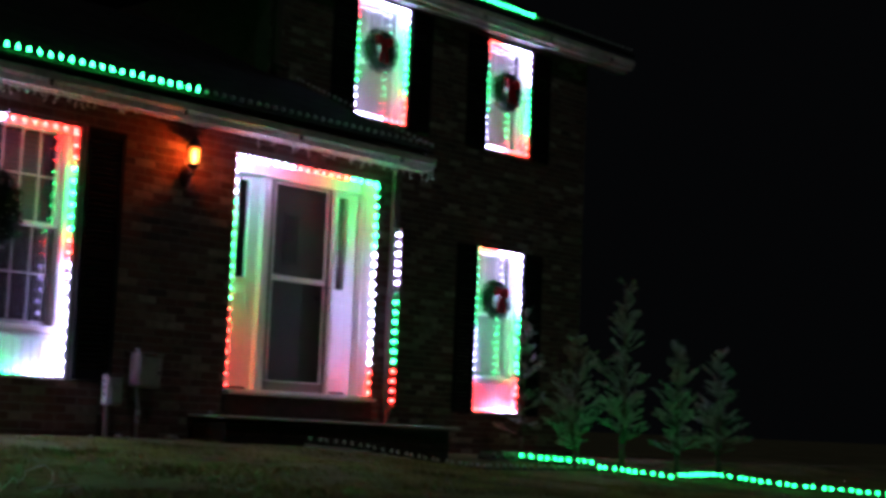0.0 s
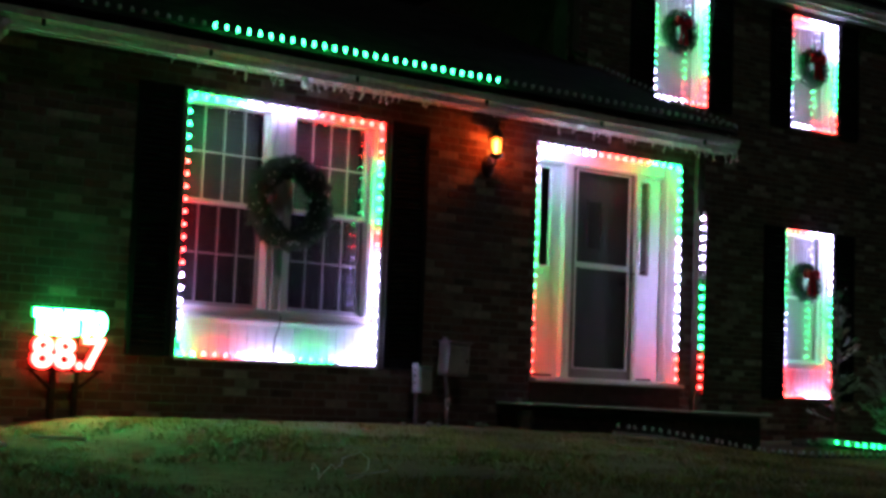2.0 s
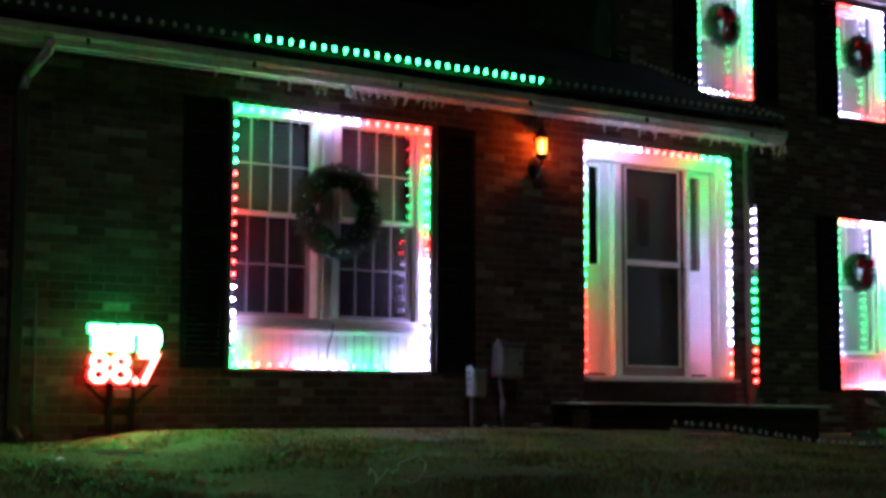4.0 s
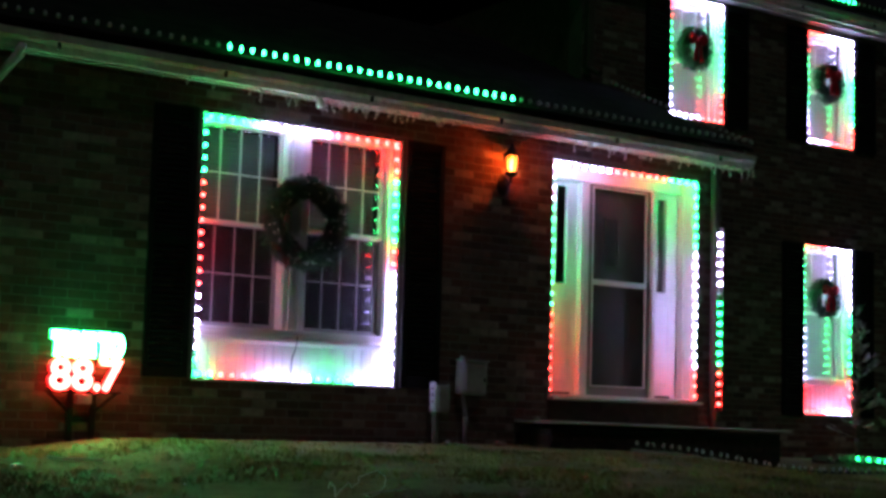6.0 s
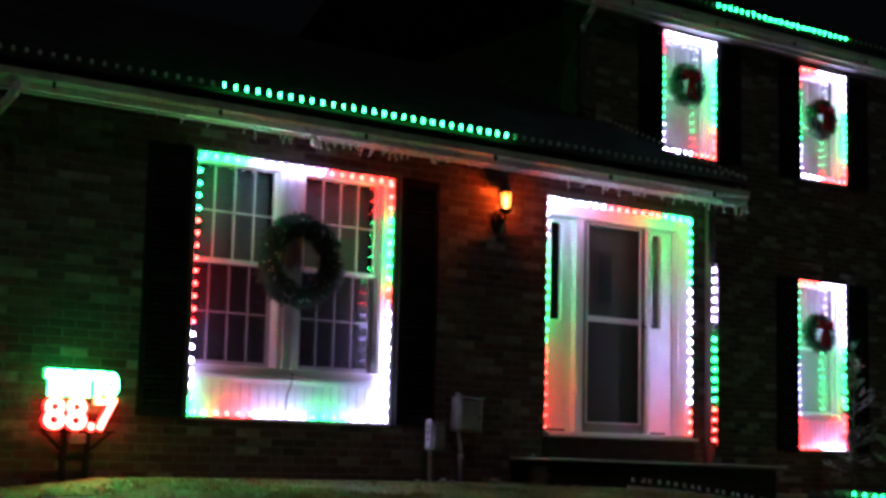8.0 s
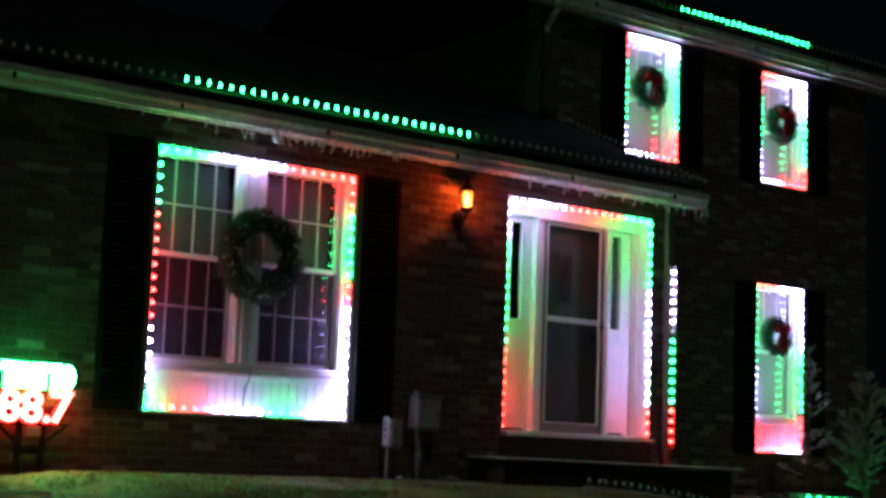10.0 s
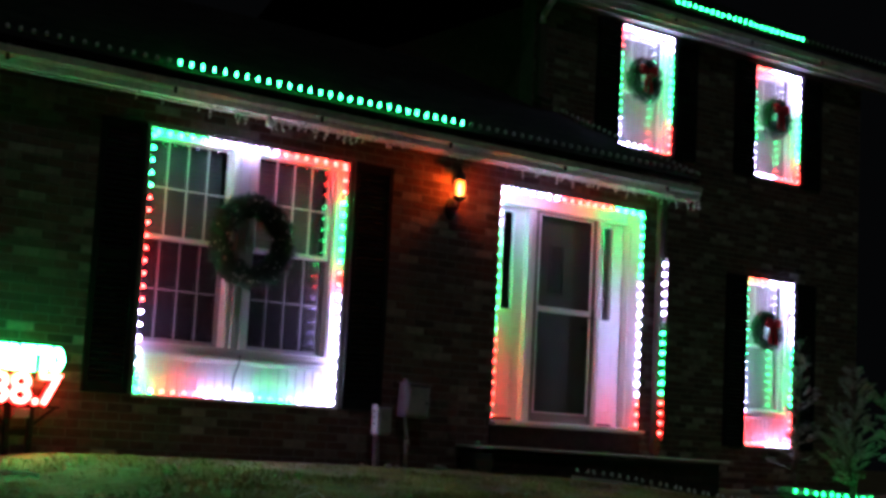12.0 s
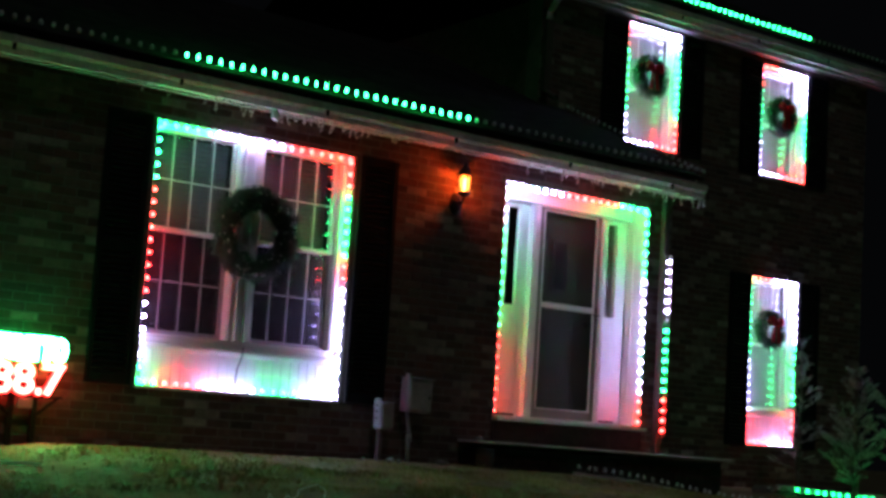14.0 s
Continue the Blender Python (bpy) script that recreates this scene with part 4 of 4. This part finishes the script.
def meter_box():
    z = ground_z(-0.95, -0.1)
    m = thing("electric_meter", "grey utility box leaning on its conduit beside the wall", "meter box", (-0.985, -0.08, z))
    h = -z - 0.02

    def lean(bm):
        return tilted(bm, (0, 0, h), 2.0, -3)
    b = part("box", lean(boxed(-0.105, 0.15, -0.085, 0.055, h, h + 0.29, 0.014)), M_METERBOX, m)
    part("cover", lean(boxed(-0.085, 0.13, -0.097, -0.0855, h + 0.02, h + 0.265, 0.006)), M_METERBOX, b)
    part("hood", lean(boxed(-0.112, 0.158, -0.104, 0.058, h + 0.2905, h + 0.302, 0.005)), M_METERBOX, b)
    part("hinge", lean(boxed(-0.112, -0.1055, -0.06, 0.02, h + 0.03, h + 0.27, 0.003)), M_METERBOX, b)
    part("latch", lean(boxed(0.10, 0.12, -0.106, -0.0975, h + 0.12, h + 0.15, 0.003)), M_BLACK, b)
    part("hub", lean(rod(bmesh.new(), (-0.075, -0.02, h + 0.3025), (-0.075, -0.02, h + 0.335), 0.024, seg=10)), M_METERBOX, b)
    part("conduit", rod(bmesh.new(), (0.0, 0.0, 0.19), (-0.045, 0.0, h + 0.004), 0.017, seg=12), M_METERBOX, m, smooth=True)
    part("lower_conduit", rod(bmesh.new(), (-0.012, 0.0, 0), (-0.02, 0.0, 0.23), 0.016, seg=12), M_METERBOX, m, smooth=True)
    part("coupling", rod(bmesh.new(), (-0.004, 0.0, 0.17), (-0.012, 0.0, 0.24), 0.024, seg=12), M_METERBOX, m, smooth=True)
    m2 = thing("cable_box", "smaller weathered grey service box on a post", "utility box", (-1.34, -0.14, z))

    def twist(bm):
        return tilted(bm, (0, 0, 0.3), -1.0, 2)
    part("post", boxed(-0.035, 0.015, -0.02, 0.02, 0, 0.30, 0.005), M_BARK, m2, "weathered wooden stake")
    b2 = part("box", twist(boxed(-0.045, 0.095, -0.06, 0.05, 0.27, 0.49, 0.012)), M_METERBOX, m2)
    part("lid", twist(boxed(-0.05, 0.10, -0.066, 0.055, 0.4905, 0.505, 0.005)), M_METERBOX, b2)
    part("cover", twist(boxed(-0.03, 0.08, -0.068, -0.0605, 0.29, 0.47, 0.004)), M_METERBOX, b2)
    part("side_plate", twist(boxed(-0.054, -0.0455, -0.05, 0.04, 0.28, 0.53, 0.003)), M_METERBOX, b2)
    for k in (0.36, 0.42, 0.47):
        part("knockout", twist(rod(bmesh.new(), (-0.0545, -0.005, k), (-0.0575, -0.005, k), 0.012, seg=8)), M_BLACK, b2)


def text_mesh(body, material, width, height, fat):
    cu = bpy.data.curves.new("lettering", "FONT")
    cu.body = body
    cu.extrude = 0.02
    cu.offset = fat
    cu.resolution_u = 3
    ob = new("lettering", cu)
    dg = bpy.context.evaluated_depsgraph_get()
    me = bpy.data.meshes.new_from_object(ob.evaluated_get(dg))
    bpy.data.objects.remove(ob)
    co = np.array([v.co[:] for v in me.vertices])
    lo, hi = co.min(0), co.max(0)
    for v in me.vertices:
        c = v.co
        v.co = ((c[0] - lo[0]) / (hi[0] - lo[0]) * width, -c[2], (c[1] - lo[1]) / (hi[1] - lo[1]) * height)
    me.materials.clear()
    me.materials.append(material)
    return me


def radio_sign():
    x, y = -4.512, -0.11
    z = ground_z(x, y)
    s = thing("radio_sign", "glowing lawn sign reading TUNE TO 88.7 in green and red", "sign", (x, y, z - 0.02))
    k = -z + 0.02
    # each glyph gets an added glowing outline behind it as its halo
    for ch, a, b in (("T", 0.024, 0.104), ("U", 0.11, 0.19), ("N", 0.196, 0.276), ("E", 0.285, 0.35), ("T", 0.387, 0.465), ("O", 0.472, 0.577)):
        share("letter", text_mesh(ch, M_SIGN_G, b - a + 0.012, 0.178, 0.11), s, Matrix.Translation((-0.301 + a, 0, k + 0.146)))["label"] = "white-green glowing letter " + ch
        share("letter_rim", text_mesh(ch, M_HALO_G, b - a + 0.036, 0.204, 0.13), s, Matrix.Translation((-0.313 + a, 0.012, k + 0.133)))
    for ch, a, b, h in (("8", 0, 0.155, 0.225), ("8", 0.17, 0.325, 0.225), (".", 0.345, 0.385, 0.045), ("7", 0.395, 0.56, 0.225)):
        share("digit" if ch != "." else "point", text_mesh(ch, M_SIGN_R, b - a, h, 0.014), s, Matrix.Translation((-0.275 + a, 0, k - 0.105)))["label"] = "red glowing " + (ch if ch != "." else "decimal point")
        share("digit_rim", text_mesh(ch, M_HALO_R, b - a + 0.024, h + 0.024, 0.03), s, Matrix.Translation((-0.287 + a, 0.012, k - 0.117)))
    for z in (k - 0.118, k + 0.135):
        part("rail", boxed(-0.30, 0.30, 0.024, 0.034, z - 0.008, z + 0.008, 0.002), M_BLACK, s)
    for x in (-0.19, 0.19):
        part("upright", boxed(x - 0.006, x + 0.006, 0.0345, 0.042, k - 0.12, k + 0.31, 0.002), M_BLACK, s)
    for sx in (-1, 1):
        part("leg", boxed(sx * 0.09 - 0.022, sx * 0.09 + 0.022, 0.035, 0.07, 0, k - 0.1, 0.003), M_BLACK, s)
        part("brace", rod(bmesh.new(), (sx * 0.09, 0.05, 0.22), (sx * 0.27, 0.04, k - 0.12), 0.014, seg=6), M_BLACK, s)
    part("crossbar", boxed(-0.112, 0.112, 0.071, 0.09, 0.15, 0.20, 0.003), M_BLACK, s)
    bm = bmesh.new()
    box(bm, -0.06, 0.06, 0.0, 0.034, k - 0.21, k - 0.135, 0.004)
    part("control_box", bm, M_METERBOX, s, "grey plastic control box")


def icicles():
    s = thing("icicle_string", "unlit white icicle light string hanging under the gutter", "light string", (0, -0.25, 2.368))
    rng = random.Random(12)
    bm = bmesh.new()
    bmesh.ops.create_icosphere(bm, subdivisions=1, radius=0.0105, matrix=Matrix.Diagonal((0.8, 0.8, 1.8, 1)))
    bulb = mesh_of("bulb", bm, M_ICICLE)
    def tangle(x0, x1, seg, drop):
        pts = [Vector((x0, -0.006, 0.0))]
        while pts[-1].x < x1:
            pts.append(Vector((pts[-1].x + rng.uniform(0.3, 1.0) * seg, -0.008 + rng.uniform(-0.01, 0.004), -abs(rng.gauss(0, drop)))))
        return tube(bmesh.new(), pts, 0.0038, 4)
    part("cord", tangle(-4.2, 2.3, 0.12, 0.008), M_WCORD, s)
    part("cord", tangle(-3.3, 2.25, 0.06, 0.035), M_WCORD, s)
    x = -4.1
    while x < 2.42:
        dense = 0.25 if x < -3.4 else 1.0 if (x < -1.3 or x > -0.1) else 0.45
        if rng.random() < dense:
            L = rng.choice((0.03, 0.045, 0.06, 0.08, 0.11)) * rng.uniform(0.7, 1.3) + (0.05 if x > 2.3 else 0.0)
            sx = rng.uniform(-0.045, 0.04)
            bm = rod(bmesh.new(), (x, -0.008, 0.002), (x + sx * 0.3, -0.006, -L * 0.6), 0.0034, seg=4)
            rod(bm, (x + sx * 0.3, -0.006, -L * 0.6), (x + sx, -0.004, -L), 0.003, seg=4)
            part("drop", bm, M_WCORD, s)
            for i in range(1, int(L / 0.036) + 1):
                f = i * 0.036 / L
                share("bulb", bulb, s, Matrix.Translation((x + sx * f + rng.uniform(-0.008, 0.008), -0.01, -L * f)) @ Matrix.Rotation(rng.uniform(-1.2, 1.2), 4, "Y"))
        x += rng.choice((0.015, 0.03, 0.045, 0.08)) * rng.uniform(0.7, 1.3)
    g = thing("globe_lamp", "small white globe bulb hanging at the gutter", "bulb", (-2.67, -0.24, 2.302))
    part("globe", lathe(bmesh.new(), [(0.006, -0.038), (0.026, -0.028), (0.036, 0.0), (0.028, 0.026), (0.014, 0.038), (0.014, 0.06)], 14), M_TRIM, g, smooth=True)


def eave_strings():
    t = thing("light_string", "roof-edge pixel string with a run of lit green bulbs", "light string", (0, -0.285, 2.605), group="roof light strings")
    led_run(t, (-5.6, 0, 0), (2.35, 0, 0), (0, 0, 1), "-20 G29 -30", bulbs=SLIM)
    t = thing("light_string", "unlit pixel string up the rake of the wing roof", "light string", (2.385, -0.27, 2.592), group="roof light strings")
    led_run(t, (0, 0, 0), (0, 2.26, 2.26 * PITCH), (0.25, 0, 1), "-9", bulbs=SLIM)
    t = thing("light_string", "main roof-edge pixel string with a run of lit green bulbs", "light string", (0, 1.775, 5.225), group="roof light strings")
    led_run(t, (MX0 - 0.15, 0, 0), (MX1 + 0.7, 0, 0), (0, 0, 1), "-20 G24 -21", bulbs=SLIM)


def corner_strip():
    d = thing("downspout", "brown downspout at the corner of the wing", "downspout", (2.06, -0.006, -0.28))
    part("pipe", boxed(-0.037, 0.037, -0.066, -0.004, 0.0, 2.63, 0.008), M_PIPE, d)
    part("outlet", boxed(-0.02, 0.24, -0.23, -0.165, 2.622, 2.6515, 0.006), M_GUTTER, d, "pale gutter outlet")
    for z in (0.12, 2.25):
        part("strap", boxed(-0.05, 0.05, -0.07, -0.002, z, z + 0.025, 0.002), M_PIPE, d)
    t = thing("light_strip", "vertical pixel strip in white, green and red up the downspout", "light string", (2.06, -0.08, -0.08))
    bm = boxed(-0.036, 0.036, 0.0, 0.005, 0, 1.83, 0.002)
    box(bm, -0.036, -0.032, -0.026, 0.0, 0, 1.83, 0.001)
    # outer lip deepened to keep the bulbs' light off the main wall
    box(bm, 0.032, 0.036, -0.052, 0.0, 0, 1.83, 0.001)
    part("channel", bm, M_PIPE, t, "brown mounting channel, outer lip added to block light")
    led_run(t, (0, -0.002, 1.81), (0, -0.002, 0.02), (0, -1, 0), "W6 -1 G7 R4", cord=False)


BED = [(0.5, -0.66), (1.6, -0.70), (3.0, -0.66), (3.9, -0.75), (4.27, -0.78), (4.75, -0.77), (4.83, -0.94), (4.78, -1.22), (4.93, -1.57)]
LAWN = [(5.3, -1.44), (5.78, -1.38), (6.13, -1.37), (6.18, -1.65), (6.14, -1.97), (6.27, -2.38), (6.47, -3.12), (6.7, -3.9)]
BACK = [(3.95, 0.12), (4.12, -0.05), (4.30, -0.28), (4.61, -0.38), (4.95, -0.5)]


def along(pts, step):
    out, carry = [], 0.0
    for (xa, ya), (xb, yb) in zip(pts, pts[1:]):
        L = math.hypot(xb - xa, yb - ya)
        s = carry
        while s < L:
            out.append((xa + (xb - xa) * s / L, ya + (yb - ya) * s / L, math.atan2(yb - ya, xb - xa)))
            s += step
        carry = s - L
    return out


def garden_edge():
    rng = random.Random(5)
    ed = thing("bed_edging", "low grey stone edging along the planting bed", "edging", (0, 0, 0))
    meshes = []
    for k in range(4):
        bm = boxed(-0.11, 0.11, -0.06, 0.06, 0, 0.09, bevel=0.02)
        for v in bm.verts:
            v.co += Vector([rng.uniform(-0.012, 0.012) for _ in range(3)])
        meshes.append(mesh_of("stone", bm, M_STONE))
    for x, y, a in along(BACK, 0.235):
        share("stone", rng.choice(meshes), ed, Matrix.Translation((x + 0.06, y + 0.13, ground_z(x + 0.06, y + 0.13) + 0.01)) @ Matrix.Rotation(a + rng.uniform(-0.1, 0.1), 4, "Z"))
    for label, path, lift, lit in (("ground pixel string along the stoop and bed, partly lit green", BED, 0.035, 41), ("pixel string lying across the lawn, lit green", LAWN, 0.035, -1), ("pixel string lying along the bed edging, lit green", BACK, 0.04, 2)):
        t = thing("light_string", label, "light string", (0, 0, 0), group="ground light strings")
        pts = along(path, 0.1)
        for i, (x, y, a) in enumerate(pts):
            c = "G" if i > lit else "-"
            m = Matrix.Translation((x, y, ground_z(x, y) + lift)) @ Matrix.Rotation(rng.uniform(-0.35, 0.35), 4, "X") @ Matrix.Rotation(rng.uniform(-0.35, 0.35), 4, "Y")
            share("bulb", GROUND[c], t, m)
            share("housing", HOUSING, t, m)
        sag = [(x + rng.uniform(-0.02, 0.02), y + rng.uniform(-0.02, 0.02), a) for x, y, a in pts[::2]]
        bm = tube(bmesh.new(), [(x, y, ground_z(x, y) + lift) for x, y, a in sag], 0.005)
        part("cord", bm, M_CORD, t)


def lawn_edging():
    """Pale plastic strips pressed into the ground along the stoop, a little uneven."""
    rng = random.Random(8)
    for x0, x1, y0, y1 in ((0.36, 0.95, -0.74, -0.79), (0.98, 1.72, -0.78, -0.80), (1.95, 2.72, -0.80, -0.84)):
        t = thing("edging_strip", "pale weathered edging strip half sunk in the lawn", "edging", (x0, y0, ground_z(x0, y0)), group="edging strips")
        n = 7
        bm = bmesh.new()
        rows = []
        for i in range(n + 1):
            x, y = x0 + (x1 - x0) * i / n, y0 + (y1 - y0) * i / n + rng.uniform(-0.012, 0.012)
            z = ground_z(x, y) - ground_z(x0, y0)
            h = 0.026 + rng.uniform(-0.008, 0.006)
            rows.append([bm.verts.new((x - x0, y - y0 + dy, z + dz)) for dy, dz in ((-0.012, -0.02), (-0.012, h), (0.012, h), (0.012, -0.02))])
        for a, b in zip(rows, rows[1:]):
            for k in range(4):
                bm.faces.new((a[k], a[(k + 1) % 4], b[(k + 1) % 4], b[k]))
        bm.faces.new(rows[0])
        bm.faces.new(rows[-1][::-1])
        bmesh.ops.recalc_face_normals(bm, faces=bm.faces)
        part("strip", bm, M_CONCRETE, t)


def cord_thing(label, pts, r, material):
    c = thing("extension_cord", label, "cord", pts[0], group="cords")
    bm = tube(bmesh.new(), [Vector(p) - Vector(pts[0]) for p in pts], r, 6)
    part("cable", bm, material, c)


def loose_cords():
    def on_lawn(pts, lift=0.032):
        return [(x, y, ground_z(x, y) + lift + 0.012 * math.sin(41 * x + 23 * y)) for x, y in pts]
    cord_thing("pale cord lying straight on the lawn", on_lawn([(-5.17, -1.2), (-5.14, -1.28), (-5.08, -1.39), (-5.0, -1.49), (-4.97, -1.63)]), 0.010, M_TRIM)
    cord_thing("short end of pale cord in the grass", on_lawn([(-5.76, -2.2), (-5.69, -2.11), (-5.63, -2.02)]), 0.010, M_TRIM)
    cord_thing("pale cord coiled loosely on the lawn", on_lawn([(-4.63, -3.89), (-4.56, -3.79), (-4.62, -3.94), (-4.74, -4.15), (-4.67, -4.05), (-4.51, -3.9), (-4.57, -4.03), (-4.48, -3.95), (-4.2, -3.5), (-3.95, -3.3), (-4.05, -3.55), (-4.37, -4.04), (-4.56, -4.27), (-4.64, -4.32), (-4.60, -4.2), (-4.52, -4.25), (-4.37, -4.24)], 0.016), 0.0035, M_WCORD)
    cord_thing("dark cord hanging from the window sill over the panel", [(-2.655, 0.015, 0.40), (-2.66, 0.01, 0.33), (-2.675, 0.055, 0.22), (-2.68, 0.06, 0.10)], 0.005, M_CORD)
    cord_thing("dark cord at the window corner over the panel", [(-3.59, -0.02, 0.42), (-3.60, -0.02, 0.30), (-3.585, 0.0, 0.16), (-3.55, 0.02, 0.05)], 0.005, M_CORD)


def service_pipe():
    p = thing("service_conduit", "thin dull conduit up the brick wall by the downspout", "conduit", (-5.17, -0.03, -0.57))
    part("pipe", rod(bmesh.new(), (0, 0, 0), (0, 0, 1.15), 0.012, seg=8), M_SOFFIT, p, smooth=True)
    part("elbow", rod(bmesh.new(), (0, 0, 1.15), (0, 0.035, 1.19), 0.012, seg=8), M_SOFFIT, p, smooth=True)
    for z in (0.25, 0.85):
        part("clip", boxed(-0.025, 0.025, -0.014, 0.026, z, z + 0.02, 0.002), M_SOFFIT, p)


def pebbles():
    rng = random.Random(31)
    for x, y, r in ((-1.26, -0.2, 0.03), (-1.18, -0.22, 0.022), (-0.72, -0.2, 0.035), (-0.62, -0.16, 0.022), (-1.5, -0.15, 0.02)):
        bm = bmesh.new()
        bmesh.ops.create_icosphere(bm, subdivisions=2, radius=r)
        for v in bm.verts:
            v.co = Vector((v.co.x * 1.3, v.co.y, v.co.z * 0.7)) * (1 + 0.18 * noise.noise(v.co * 30 + Vector((x, y, 0))))
        ob = part("pebble", bm, M_STONE, smooth=True)
        ob.location = (x, y, ground_z(x, y) + r * 0.45)
        tagged(ob, "pale rounded stone at the foot of the wall", "stone", group="stones")


build_ground()
build_roofs()
big_window()
upper_window("window_2", "white double-hung window with pale curtain on the upper floor", *W1, False)
upper_window("window_3", "white double-hung window with pale curtain on the upper floor", *W2, False)
upper_window("window_4", "tall white double-hung window with panelled base", *W3, True)
entry()
stoop()
for a, b, c, d, y in ((-4.03, -3.65, 0.02, 2.165, -0.006), (-1.655, -1.255, 0.02, 2.165, -0.006)):
    shutter("black louvred shutter beside the wide window", a, b, c, d, y)
for w in (W1, W2, W3):
    for a, b in ((w[0] - 0.40, w[0] - 0.02), (w[1] + 0.02, w[1] + 0.40)):
        shutter("black louvred shutter on the main house", a, b, w[2], w[3], MAIN_Y - 0.006)
downspout(-5.33, -0.006, -0.57, 2.395, 0.22, "dark downspout with a pale elbow at the end of the wing", 0.15)
downspout(2.09, MAIN_Y - 0.006, 3.62, 4.95, 0.24, "downspout at the corner of the main house")

led_frame("pixel string in red, white and green round the wide window", WIN[0] + 0.016, WIN[1] - 0.016, WIN[2] + 0.01, WIN[3] - 0.016, 0.002,
          "G5 W7 R7", "R3 G6 R2 W10", "G2 R4 W6 G4 W4", "G5 R9 W5 G2")
led_frame("pixel string in red, white and green round the doorway", DOOR[0] + 0.02, DOOR[1] - 0.02, 0.01, DOOR[3] - 0.02, 0.002,
          "W7 R8 G4", "G7 W12 R3", "", "W4 G10 R8", 0.03, 0.02)
led_frame("pixel string in red, white and green round the upper window", W1[0] + 0.016, W1[1] - 0.012, W1[2] + 0.01, W1[3] - 0.014, MAIN_Y + 0.002, "W9", "W2 G9 R4", "W5 R4", "R3 G8 W4", 0.02)
led_frame("pixel string in red, white and green round the upper window", W2[0] + 0.016, W2[1] - 0.012, W2[2] + 0.01, W2[3] - 0.014, MAIN_Y + 0.002, "R3 W7", "W5 G7 R3", "W5 R5", "R3 G7 W5", 0.02)
led_frame("pixel string in red, white and green round the tall window", W3[0] + 0.016, W3[1] - 0.012, W3[2] + 0.01, W3[3] - 0.014, MAIN_Y + 0.002, "R5 W5", "W8 G9 R5", "R5 W5", "G10 W7 R4", 0.02)
eave_strings()
corner_strip()
icicles()
wall_lantern()
wreath("large dark green wreath with tiny unlit bulbs on the wide window", (-2.655, -0.045, 1.335), 0.298, 0.068, 34000, None, 1, 80)
wreath("green wreath with a red bow on the upper window", (3.74, MAIN_Y - 0.05, 4.25), 0.185, 0.062, 12000, (-0.025, 0.09), 2)
wreath("green wreath with a red bow on the upper window", (6.12, MAIN_Y - 0.05, 4.2), 0.185, 0.062, 12000, (-0.005, 0.09), 3)
wreath("green wreath with a red bow on the tall window", (6.04, MAIN_Y - 0.05, 1.42), 0.18, 0.06, 12000, (0.02, 0.09), 4)
meter_box()
radio_sign()
garden_edge()
lawn_edging()
loose_cords()
service_pipe()
pebbles()
fir(5.84, 1.30, 1.85, 0.46, 21, "sparse young fir in front of the tall window", 0.66)
fir(4.61, -0.48, 1.53, 0.45, 22, "young open fir faintly lit green from below", 0.8)
fir(5.47, -0.51, 2.18, 0.45, 23, "tallest young fir of the row, lit green below", 0.8)
fir(6.32, -0.69, 1.53, 0.42, 24, "small young fir lit green from below", 0.78)
fir(7.40, -0.58, 1.51, 0.43, 25, "small young fir lit green from below", 0.78)
build_walls()
build_grass()
